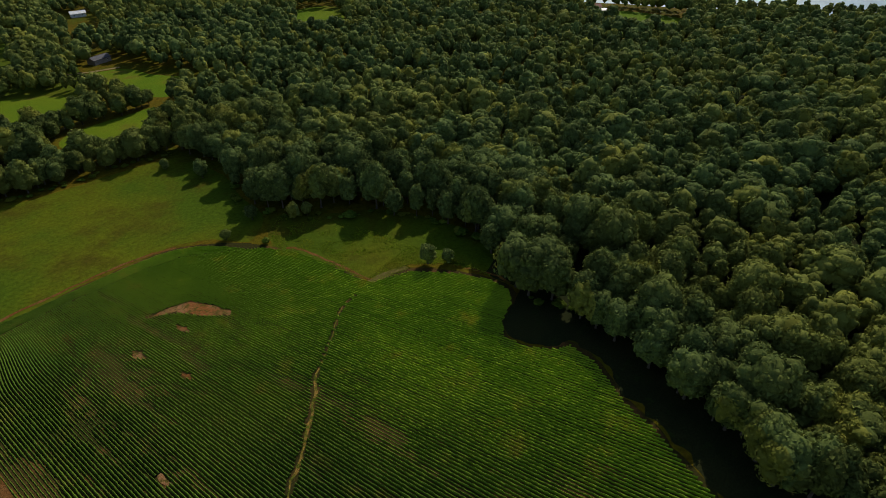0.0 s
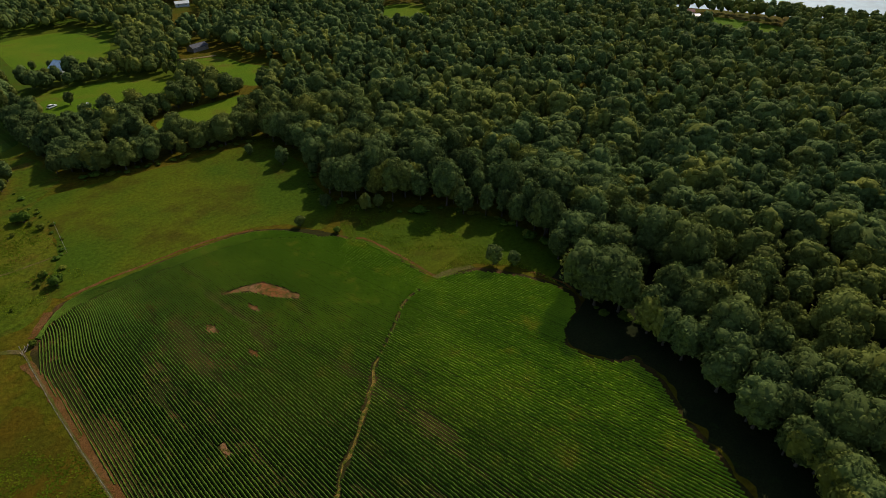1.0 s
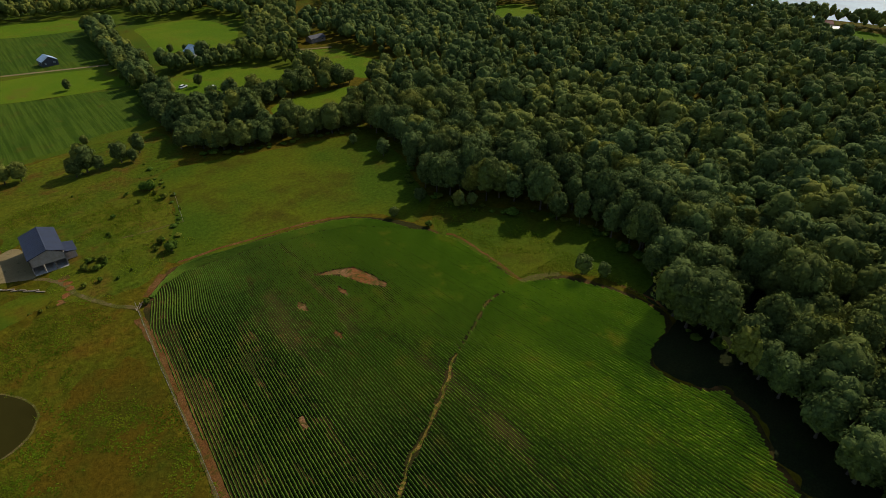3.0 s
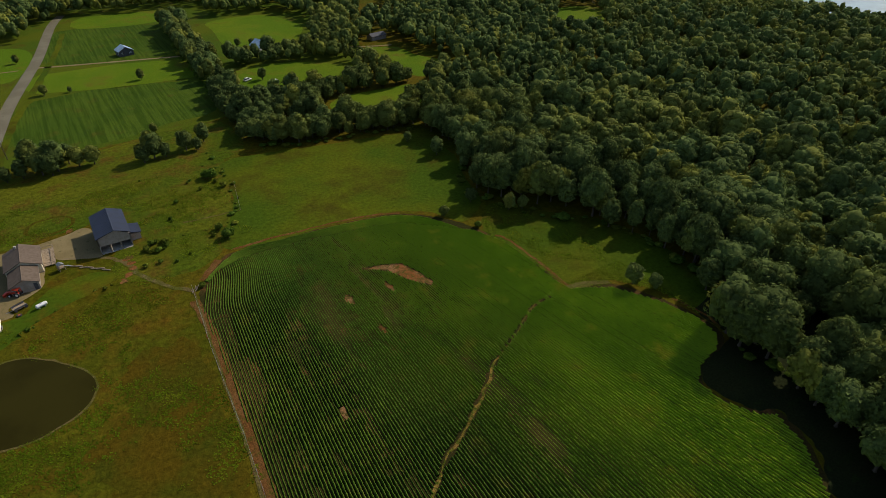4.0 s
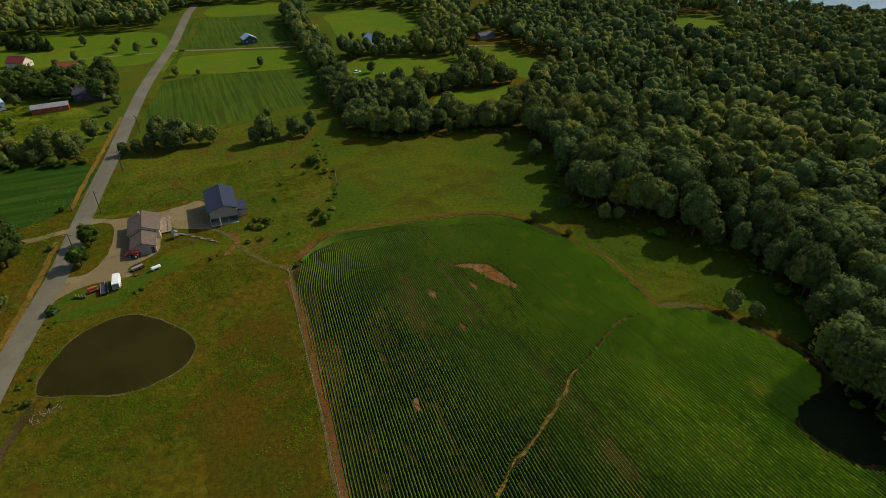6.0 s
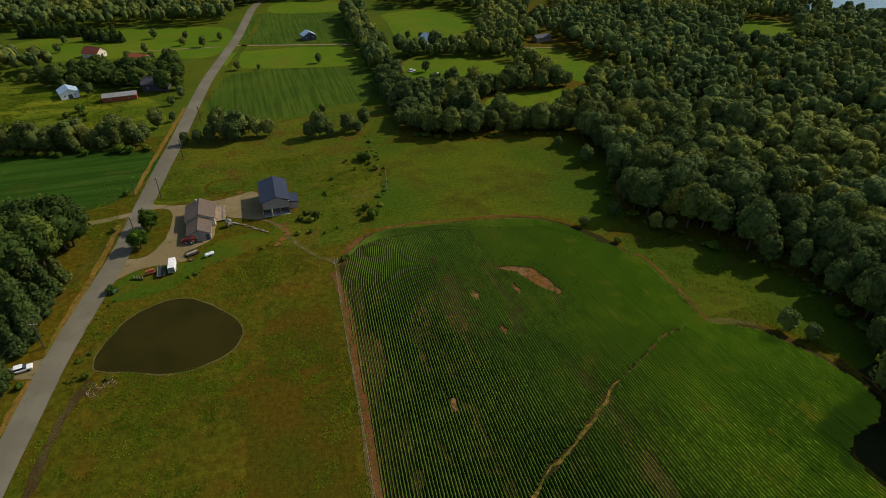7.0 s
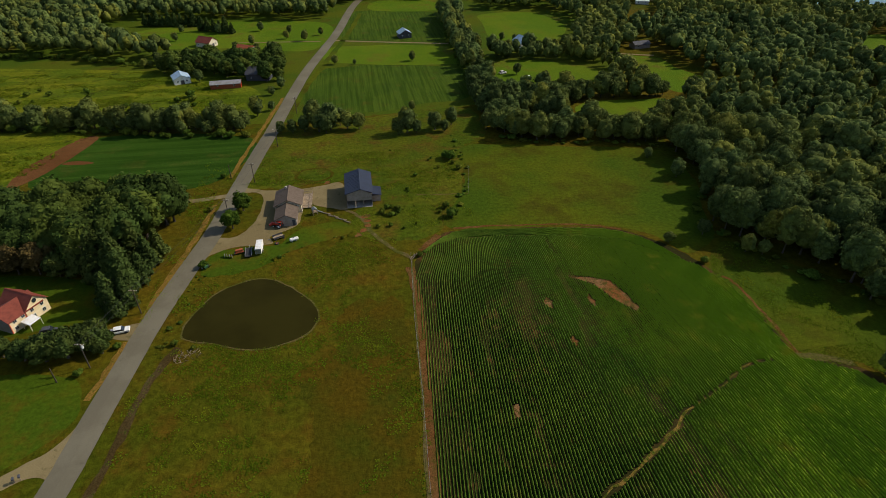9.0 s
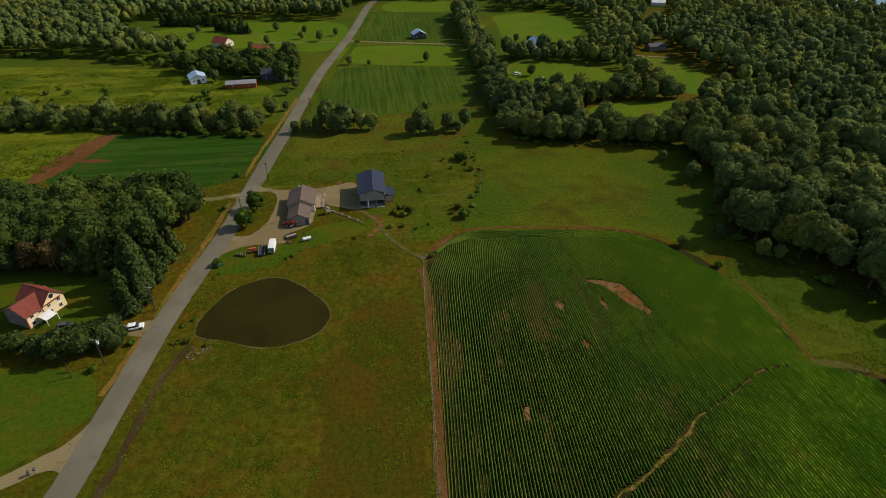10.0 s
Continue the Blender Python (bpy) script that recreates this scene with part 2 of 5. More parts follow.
M["glass"] = glass_mat()
M["pond"] = water_mat("murky_pond_water", (0.027, 0.023, 0.004), 0.02, 1.2, 0.12, 0.03)
M["lake"] = water_mat("lake_water", (0.10, 0.20, 0.25), 0.25, 0.15, 0.4, 0.2)


# ---- builders ----
def part(name, bm, material, parent=None, label=""):
    """Links a bmesh as one mesh object, under a thing or a part."""
    me = bpy.data.meshes.new(name)
    bm.to_mesh(me)
    bm.free()
    me.materials.append(material)
    ob = new(name, me)
    if parent:
        ob.parent = parent
    if label:
        ob["label"] = label
    return ob


def thing(name, x, y, turn, label, category, group="", z=0.0, kind=""):
    ob = new(name)
    ob.empty_display_size = 0.5
    ob.matrix_basis = pose(x, y, z, 0, 0, turn)
    return tagged(ob, label, category, group, kind)


def add_box(bm, x0, x1, y0, y1, z0, z1, bevel=0.0):
    made = bmesh.ops.create_cube(bm, size=1.0, matrix=Matrix.Translation(((x0 + x1) / 2, (y0 + y1) / 2, (z0 + z1) / 2)) @ Matrix.Diagonal((x1 - x0, y1 - y0, z1 - z0, 1)))
    if bevel:
        edges = list({e for v in made["verts"] for e in v.link_edges})
        bmesh.ops.bevel(bm, geom=edges, offset=bevel, segments=2, affect="EDGES", profile=0.5)
    return bm


def box(*args, **kw):
    return add_box(bmesh.new(), *args, **kw)


def add_tube(bm, a, b, r0, r1, sides=8, caps=True):
    a, b = Vector(a), Vector(b)
    m = Matrix.Translation((a + b) / 2) @ (b - a).to_track_quat("Z", "Y").to_matrix().to_4x4()
    bmesh.ops.create_cone(bm, cap_ends=caps, segments=sides, radius1=r0, radius2=r1, depth=(b - a).length, matrix=m)
    return bm


def tube(*args, **kw):
    return add_tube(bmesh.new(), *args, **kw)


def prism(outline, y0, y1):
    """A solid with the outline (x, z) drawn out along y."""
    bm = bmesh.new()
    front = [bm.verts.new((x, y0, z)) for x, z in outline]
    rear = [bm.verts.new((x, y1, z)) for x, z in outline]
    bm.faces.new(front)
    bm.faces.new(rear[::-1])
    for i in range(len(outline)):
        j = (i + 1) % len(outline)
        bm.faces.new((front[j], front[i], rear[i], rear[j]))
    bmesh.ops.recalc_face_normals(bm, faces=bm.faces)
    return bm


def smooth_loop(points, steps, rough, seed, closed=True):
    """A curve through the points with an uneven edge."""
    n, out = len(points), []
    for i in range(n if closed else n - 1):
        p0, p1, p2, p3 = (Vector(points[(i + k) % n if closed else min(max(i + k, 0), n - 1)]) for k in (-1, 0, 1, 2))
        for s in range(steps):
            t = s / steps
            p = 0.5 * (2 * p1 + (p2 - p0) * t + (2 * p0 - 5 * p1 + 4 * p2 - p3) * t * t + (3 * p1 - p0 - 3 * p2 + p3) * t ** 3)
            w = Vector((noise.noise((p.x * 0.35, p.y * 0.35, seed)), noise.noise((p.x * 0.35, p.y * 0.35, seed + 9.5))))
            out.append(p + w * rough)
    if not closed:
        out.append(Vector(points[-1]))
    return out


def sheet(name, points, z, material, label, category, steps=8, rough=0.6, seed=1.0):
    """A flat piece of ground with an uneven edge."""
    bm = bmesh.new()
    bm.faces.new([bm.verts.new((p.x, p.y, z)) for p in smooth_loop(points, steps, rough, seed)])
    bmesh.ops.recalc_face_normals(bm, faces=bm.faces)
    if next(iter(bm.faces)).normal.z < 0:
        bmesh.ops.reverse_faces(bm, faces=bm.faces)
    return tagged(part(name, bm, material), label, category, kind="structure")


def strip(name, points, width, z, material, label, category, steps=8, rough=0.3, seed=1.0, thick=0.0, vary=0.0):
    """A band along a line: roads, tracks, ditches."""
    line = smooth_loop(points, steps, rough, seed, closed=False)
    bm = bmesh.new()
    rows = []
    for i, p in enumerate(line):
        d = (line[min(i + 1, len(line) - 1)] - line[max(i - 1, 0)]).normalized()
        side = Vector((d.y, -d.x))
        w = width * (1 + vary * noise.noise((p.x * 0.2, p.y * 0.2, seed + 3))) / 2
        a, b = p - side * w, p + side * w
        rows.append([bm.verts.new((a.x, a.y, z)), bm.verts.new((p.x, p.y, z + thick)), bm.verts.new((b.x, b.y, z))])
    for r, s in zip(rows, rows[1:]):
        for k in (0, 1):
            bm.faces.new((r[k], r[k + 1], s[k + 1], s[k]))
    bmesh.ops.recalc_face_normals(bm, faces=bm.faces)
    if next(iter(bm.faces)).normal.z < 0:
        bmesh.ops.reverse_faces(bm, faces=bm.faces)
    return tagged(part(name, bm, material), label, category, kind="structure")


def inside(x, y, poly):
    hit, j = False, len(poly) - 1
    for i in range(len(poly)):
        (xi, yi), (xj, yj) = poly[i], poly[j]
        if (yi > y) != (yj > y) and x < (xj - xi) * (y - yi) / (yj - yi) + xi:
            hit = not hit
        j = i
    return hit

# ---- ground and fields ----
bm = bmesh.new()
bmesh.ops.create_grid(bm, x_segments=8, y_segments=8, size=1500.0, matrix=Matrix.Translation((0, 300, 0)))
tagged(part("ground", bm, M["ground"]), "rough olive and brown grassland of the farm", "ground", kind="structure")

# south-east side drawn along the wood's shadow edge, as in ROWS_IN
CROP = [(12.6, 130), (14, 138), (19, 146), (27, 151.2), (41, 150.8), (67, 147), (80, 142.5), (89, 133), (94, 123), (97.4, 112), (97.6, 100), (97, 90), (97.2, 84),
        (108, 79), (114, 67), (116.5, 57), (115, 49.8), (110, 46.8), (102.5, 45.6), (97.6, 42.6), (97.6, 37.4), (100.5, 31.6), (104.2, 29.2), (101.2, 21), (96.6, 15.5), (93, 11.2), (90.4, 5.2), (86, -0.6), (80, -9.6), (70, -25), (62, -40), (4, -40), (8.5, 61), (10.5, 90)]
PASTURE = [(38, 190), (42, 214), (77, 209), (118, 198), (120, 184), (118, 168), (110, 150), (106, 136), (94, 128), (88, 138), (79, 145), (66, 149), (26, 153), (34, 175)]
NOOK = [(95, 118), (99, 126), (108, 132), (118, 120), (130, 106), (134, 92), (134, 74), (130, 60), (122, 50), (117, 52), (117, 60), (116, 70), (109, 80.5), (98, 86), (97, 100)]
crop_field = sheet("crop_field", CROP, 0.02, M["soil"], "large field of green leafy crop in long rows", "field", rough=0.8)
sheet("pasture", PASTURE, 0.03, M["pasture"], "yellow-green grazed pasture beside the woods", "pasture", rough=1.0, seed=2)
sheet("field_corner", NOOK, 0.03, M["pasture"], "grassy corner between crop and woods", "pasture", rough=0.8, seed=3)
sheet("far_grassland", [(-330, 268), (-180, 262), (-60, 252), (60, 262), (140, 300), (180, 420), (120, 540), (-60, 560), (-330, 520)], 0.012, M["sward"], "rough green grassland between the far fields", "grassland", rough=1.0, seed=51)
sheet("young_crop_field", [(-23, 268), (-14, 331), (60, 320), (55, 272), (34, 267), (10, 259)], 0.03, M["corn"], "even green field with fine drill rows", "field", steps=3, seed=4)
sheet("hay_field", [(-13, 343), (-9, 376), (64, 365), (60, 327)], 0.03, M["hay"], "plain green hay field", "field", steps=2, seed=5)
sheet("far_field", [(-5, 395), (7, 478), (68, 462), (60, 380)], 0.03, M["corn"], "dull green far field", "field", steps=2, seed=6)
sheet("hill_field", [(99, 450), (137, 453), (149, 422), (147, 394), (119, 357), (92, 372), (95, 421)], 0.03, M["hay"], "mown bright green field framed by woods", "field", seed=7)
sheet("paddock", [(76, 322), (92, 330), (108, 326), (124, 317), (134, 305), (127, 291), (112, 280), (98, 272), (76, 274)], 0.03, M["hay"], "bright green paddock between hedges", "pasture", seed=8)
sheet("glade", [(104, 252), (119, 256.5), (135, 255), (149, 254), (143, 243), (138, 228), (106, 230), (100, 240)], 0.03, M["hay"], "narrow grassy glade between trees", "pasture", seed=9)
sheet("lawn_by_lane", [(155, 327), (177, 321), (179, 300), (186, 276), (170, 261), (158, 265), (156, 290)], 0.03, M["hay"], "smooth bright lawn at the wood's edge", "lawn", seed=10)
sheet("end_field", [(20, 478), (26, 514), (78, 508), (70, 471)], 0.09, M["hay"], "small green field at the road's end", "field", steps=3, seed=11)
sheet("wood_clearing", [(394, 112), (420, 128), (450, 146), (473, 136), (472, 96), (460, 84), (425, 84), (400, 86)], 0.03, M["hay"], "sunny clearing in the far woods", "clearing", seed=12)
sheet("wood_clearing", [(290, 296), (338, 348), (364, 330), (312, 280)], 0.03, M["hay"], "small sunny clearing in the far woods", "clearing", seed=13)
sheet("weedy_meadow", [(-235, 362), (-107, 340), (-52, 305), (-45, 258), (-92, 270), (-182, 290), (-240, 310)], 0.03, M["weeds"], "yellow weedy meadow with tussocks", "meadow", seed=14)
sheet("leafy_field", [(-120, 210), (-109, 247), (-44, 237), (-50, 200), (-72, 192), (-100, 193)], 0.03, M["dark_crop"], "deep green level crop field", "field", steps=4, seed=15)
sheet("weedy_corner", [(-180, 255), (-111, 251), (-121, 214), (-131, 200), (-180, 205)], 0.025, M["weeds"], "yellow weedy corner of land", "meadow", seed=16)
sheet("red_soil_strip", [(-125, 206), (-124, 223), (-114, 247), (-107, 245), (-114, 218), (-121, 205)], 0.05, M["clay"], "bare red soil beside the leafy field", "soil", seed=17)
sheet("red_soil_strip", [(-111, 224), (-102, 222.5), (-102, 220.5), (-111, 221)], 0.05, M["clay"], "bare red scrape in the leafy field", "soil", seed=18)
sheet("orchard_meadow", [(-152, 424), (-101, 456), (-16, 442), (-22, 372), (-66, 382), (-120, 390)], 0.03, M["hay"], "green meadow with scattered trees", "meadow", seed=19)
sheet("fallow_field", [(-150, 424), (-120, 419), (-113, 390), (-143, 397)], 0.04, M["pasture"], "brownish fallow field", "field", steps=3, seed=20)
sheet("front_lawn", [(-120, 112), (-93, 108.5), (-72, 104.8), (-66, 102), (-63, 94), (-64, 88), (-68, 84), (-75, 78.5), (-90, 70), (-130, 60)], 0.03, M["lawn"], "smooth mown lawn beside the road", "lawn", seed=21)
sheet("house_lawn", [(-110, 146), (-78, 142), (-68, 128), (-66, 121), (-78, 122), (-100, 118), (-118, 120)], 0.028, M["lawn"], "shaded lawn round the cream house", "lawn", seed=22)

sheet("farm_meadow", [(-42, 192), (-37, 222), (-33, 238), (0, 250), (30, 258), (52, 256), (54, 226), (42, 214), (37, 190), (33, 172), (24, 153), (14, 148), (4, 150), (-4, 157), (-2, 172), (-4, 190), (-14, 190), (-30, 189)], 0.025, M["meadow"], "green and yellow rough meadow behind the barn", "meadow", rough=1.5, seed=41)
sheet("yard_grass", [(-44, 150), (-34, 152), (-26, 152), (-20, 160), (-8, 162), (-2, 154), (-10, 151), (-20, 147), (-30, 141), (-40, 138), (-47, 140)], 0.026, M["lawn"], "mown lawn between farmyard and pond", "lawn", rough=0.8, seed=42)
strip("weedy_bank", [(-27, 143.5), (-18, 148.5), (-10, 151.6), (-3.5, 154.6)], 2.2, 0.045, M["ground"], "low weedy bank below the farmyard", "bank", thick=0.7, rough=0.5, vary=0.4, seed=43)

sheet("worn_pasture", [(-16, 60), (-14, 80), (-18, 96), (-10, 104), (-8, 116), (2, 122), (7.5, 116), (7.2, 90), (5.5, 60), (0, 30), (-14, 30)], 0.015, M["worn"], "brownish worn grass beside the crop", "grass", rough=3.0, seed=44)

# red soil rim and worn ground of the crop field
strip("field_rim", [(11.5, 134), (12.0, 118), (11.0, 100), (9.6, 82), (8.2, 61), (6, 20), (4, -30)], 2.1, 0.05, M["rim"], "red worn soil along the crop's edge", "soil", rough=0.6, vary=0.6)
strip("field_rim", [(27, 152.6), (42, 151.8), (67, 148.6), (79, 143.8)], 0.9, 0.05, M["rim"], "red worn soil along the crop's edge", "soil", rough=0.5, vary=0.7, seed=2)
strip("field_rim", [(15.5, 142), (19, 146), (22, 149.5)], 2.2, 0.05, M["rim"], "red worn soil along the crop's edge", "soil", rough=0.4, vary=0.6, seed=3)
strip("field_rim", [(96.8, 116), (98.2, 112), (98.4, 101), (97.8, 91), (97.6, 85.4)], 0.8, 0.05, M["rim"], "red worn soil along the crop's edge", "soil", rough=0.5, vary=0.7, seed=4)
strip("field_rim", [(116.5, 66), (118, 58), (117, 52)], 0.7, 0.05, M["rim"], "red worn soil along the crop's edge", "soil", rough=0.5, vary=0.7, seed=5)
strip("dirt_track", [(12.4, 138.5), (10.9, 118), (9.8, 100), (8.6, 82), (7.0, 61), (4.8, 20), (2.5, -30)], 0.6, 0.06, M["bank"], "pale trodden track beside the crop", "track", rough=0.4, vary=0.4, seed=6)
strip("dirt_track", [(-13.6, 174), (-6.1, 169.8), (-0.2, 161.5), (2.4, 152.7), (7.4, 144), (12.4, 138.5)], 1.4, 0.05, M["bank"], "faint trodden track across the grass", "track", rough=0.7, vary=0.5, seed=7)
strip("dirt_track", [(18.6, 176.5), (27, 175.4), (36, 174.4)], 0.6, 0.05, M["bank"], "faint trodden track across the grass", "track", rough=0.4, vary=0.4, seed=8)
strip("ditch", [(-56.5, 60), (-53.8, 74), (-51.3, 94), (-49.5, 102), (-46.6, 110)], 1.8, 0.04, M["mud"], "brown muddy ditch beside the road", "ditch", rough=0.5, vary=0.6, seed=9)
strip("dry_verge", [(-62.0, 96), (-60.6, 106), (-59.2, 114)], 1.6, 0.05, M["verge"], "dry straw-coloured verge grass", "verge", rough=0.7, vary=0.5, seed=10)
strip("dry_verge", [(-57.6, 122), (-55.9, 135), (-53.1, 150), (-50.9, 165), (-49.6, 180)], 1.7, 0.05, M["verge"], "dry straw-coloured verge grass", "verge", rough=0.7, vary=0.5, seed=11)
strip("dry_verge", [(-47.0, 200), (-44.2, 222), (-41.2, 240), (-38.2, 260), (-34.4, 285)], 1.5, 0.05, M["verge"], "dry straw-coloured verge grass", "verge", rough=0.7, vary=0.5, seed=12)
strip("dry_verge", [(-30, 256), (-24, 300), (-17, 330), (-10, 362), (2, 420), (10, 470)], 3.4, 0.05, M["pasture"], "pale green verge grass", "verge", rough=0.8, vary=0.5, seed=13)

# road, lanes, drives
ROAD = [(-68, 40), (-61.2, 71), (-59.2, 87), (-55.3, 118), (-51.2, 140), (-46.6, 163), (-43.2, 190), (-40.0, 215), (-35.6, 245), (-25.6, 320), (-15.0, 374), (-7, 415), (4.9, 494), (14, 530)]
strip("road", ROAD, 5.9, 0.07, M["asphalt"], "worn grey asphalt country road", "road", rough=0.15, thick=0.06)
strip("lane", [(-14, 392.5), (20, 383), (62, 372)], 2.4, 0.05, M["gravel"], "pale gravel farm lane between fields", "lane", rough=0.3)
strip("lane", [(-150, 199.5), (-136, 198.2), (-118, 196.2), (-84, 186), (-60, 184), (-46, 186)], 2.6, 0.05, M["gravel"], "pale gravel lane to the hay field", "lane", rough=0.3, seed=2)
strip("lane", [(86, 356), (112, 351), (136, 350), (160, 333), (178, 326)], 2.2, 0.05, M["gravel"], "narrow pale lane behind the paddock", "lane", rough=0.3, seed=3)
strip("lane", [(-74, 396), (-30, 392), (-18, 391)], 1.6, 0.05, M["gravel"], "short gravel drive to the road", "lane", rough=0.3, seed=4)
sheet("gravel_drive", [(-100, 66), (-77, 75.8), (-70, 80), (-64.5, 84), (-61.5, 89), (-60.0, 82), (-61.5, 76.5), (-66, 77.6), (-73, 74.3), (-98, 62.5)], 0.055, M["gravel"], "pale gravel drive meeting the road", "driveway", rough=0.2)
sheet("gravel_drive", [(-80, 120.8), (-66, 119.6), (-57, 120.6), (-55.5, 117), (-56.8, 114.0), (-66, 116.2), (-80, 117.8)], 0.055, M["gravel"], "worn gravel drive to the cream house", "driveway", rough=0.3, seed=2)
sheet("gravel_drive", [(-44, 193), (-39.5, 190.6), (-33, 188.0), (-22, 187), (-14, 188.5), (-7, 189), (-5.0, 171.0), (-11, 172), (-16.5, 175), (-19, 183), (-20.5, 166), (-22.5, 161), (-29, 157), (-28.5, 152.5), (-39, 152.3), (-45, 149.6), (-48.5, 146.5), (-48.8, 152), (-45.5, 158), (-39.3, 158.6), (-35.2, 166), (-33.6, 176), (-34.0, 183), (-37, 187), (-43, 187.5)], 0.055, M["gravel"], "wide beige gravel farmyard and drive", "driveway", rough=0.35, seed=3)
strip("old_pen_ring", [(-17 + 6.6 * math.cos(k * 0.6283), 197.4 + 5.6 * math.sin(k * 0.6283)) for k in range(11)], 1.1, 0.05, M["worn"], "faint worn oval ring in the grass", "grass", rough=0.5, vary=0.6, seed=4)

# dark floor reaching out to the trees' shadow edge, painted shade over real litter
sheet("forest_floor_shade", [(118, 60), (116.4, 50.4), (110.6, 47.4), (103, 46.2), (98.2, 43.2), (98.2, 37.6), (101.0, 32.0), (104.9, 29.2), (101.8, 20.8), (97.2, 15.2), (93.6, 10.8), (91.0, 5.0), (86.6, -1.0), (80.6, -10), (70.6, -26), (60, -60), (300, -110), (300, 60), (150, 70), (128, 62)], 0.045, M["litter_shade"], "leaf litter under the wood's edge, darkened as the trees' shadow", "forest floor", rough=1.6, seed=46)

# bare patches in the crop
BARE = [[(54.5, 122.6), (59.5, 121.2), (65.0, 118.6), (67.0, 112.5), (68, 107), (66.6, 105.4), (65.2, 108.0), (62.6, 111.5), (60.6, 117.0), (57.5, 120.3)], [(56, 112), (57.2, 114), (57.8, 111), (56.9, 108.5)], [(44.4, 112.0), (45.4, 114.6), (46.6, 112.6), (46.2, 109.6)], [(27.4, 80.5), (28.8, 80.2), (28.6, 77.2), (27.6, 77.4)], [(46.5, 97.4), (47.2, 99.2), (48.0, 97.0), (47.5, 95.2)]]
for i, loop in enumerate(BARE):
    sheet("bare_soil", loop, 0.06, M["red"], "bare red soil among the crop rows", "soil", rough=1.0, seed=20.0 + i)
GULLY = [(33, 52), (39, 57.5), (46, 61), (52.5, 65), (58, 69), (62, 72.3), (68, 75.5), (74, 78.3), (83, 83.3), (89, 84.2), (96, 84.3)]
strip("washed_gully", GULLY[:6], 0.62, 0.06, M["straw"], "pale washed-out gully through the crop", "gully", rough=0.9, vary=1.1, seed=30)
strip("washed_gully", GULLY[5:], 0.34, 0.06, M["straw"], "narrow washed gully through the crop", "gully", rough=0.6, vary=0.9, seed=32)
strip("gully_scrub", [(95, 84.3), (101, 83.2), (108, 80.2)], 2.4, 0.06, M["bank"], "stony brown scrub at the gully's head", "gully", rough=0.6, vary=0.5, seed=31)

# pond and lake
SHORE = [(575, -150), (556, -60), (548, -31), (536, 10), (528, 47), (512, 84), (503, 130), (492, 166), (484, 200), (480, 234), (462, 262), (445, 290), (428, 325), (412, 362), (392, 410), (360, 470), (335, 550), (320, 640)]
LAKE = SHORE[::-1] + [(620, -400), (1500, -500), (1500, 640)]
POND = [(-46.2, 113.5), (-45.4, 121), (-39.5, 131), (-29, 134.6), (-20.4, 128.2), (-14.2, 118.8), (-15.6, 111.4), (-21.8, 107.4), (-29, 106.6), (-39, 110.2)]
sheet("pond_bank", [(x * 1.0 + (x + 30) * 0.030, y + (y - 120) * 0.035) for x, y in POND], 0.05, M["bank"], "trodden brown bank round the pond", "bank", rough=0.5)
sheet("pond", POND, 0.07, M["pond"], "still brown murky farm pond", "pond", rough=0.25)
sheet("lake", LAKE, 0.05, M["lake"], "pale blue lake beyond the woods", "lake", steps=6, rough=3.0)


# ---- crop rows ----
def ease(a, b, v):
    t = min(1.0, max(0.0, (v - a) / (b - a)))
    return t * t * (3 - 2 * t)


ROWS_IN = [(12.4, 128), (14.2, 137), (20, 144), (27, 146.6), (41, 146.2), (66, 142.2), (77, 138), (86.5, 128.5), (92.8, 122), (96.6, 112), (96.9, 100), (96.4, 90), (96.6, 84.3), (107, 78), (112.8, 67), (115.4, 57), (114, 50.4), (109.8, 47.6), (102.0, 46.2), (96.9, 43.0), (96.9, 37.0), (100.0, 31.0), (103.0, 28.8), (100.5, 21.4), (95.9, 16.0), (92.3, 11.8), (89.7, 5.8), (85.3, 0), (79.3, -9.2), (69, -25), (64, -28), (20, -28), (8.8, 61), (10.8, 90)]


def thin(x, y):
    """How well the crop stands: 1 full, 0 none."""
    v = 0.5 + 0.5 * noise.fractal((x * 0.11, y * 0.016, 3.0), 0.7, 2.0, 4) + (0.25 - 0.2 * ease(45, 70, x)) * noise.noise((x * 0.6, y * 0.5, 1.0))
    side = x - 8.4 - 0.055 * (y - 61)
    patchy = ease(0.0, 0.48, v + 0.007 * max(0, x - 50)) * (0.42 + 0.58 * ease(1.0, 8.0, side + 3.0 * noise.noise((x * 0.2, y * 0.05, 7.0))))
    patchy *= 1.0 - 0.75 * ease(0.30, 0.55, noise.fractal((x * 0.16, y * 0.045, 21.0), 0.8, 2.0, 3)) * ease(78, 60, x)
    for loop in BARE:
        if inside(x, y, loop):
            return 0.0
    return max(0.12, patchy)


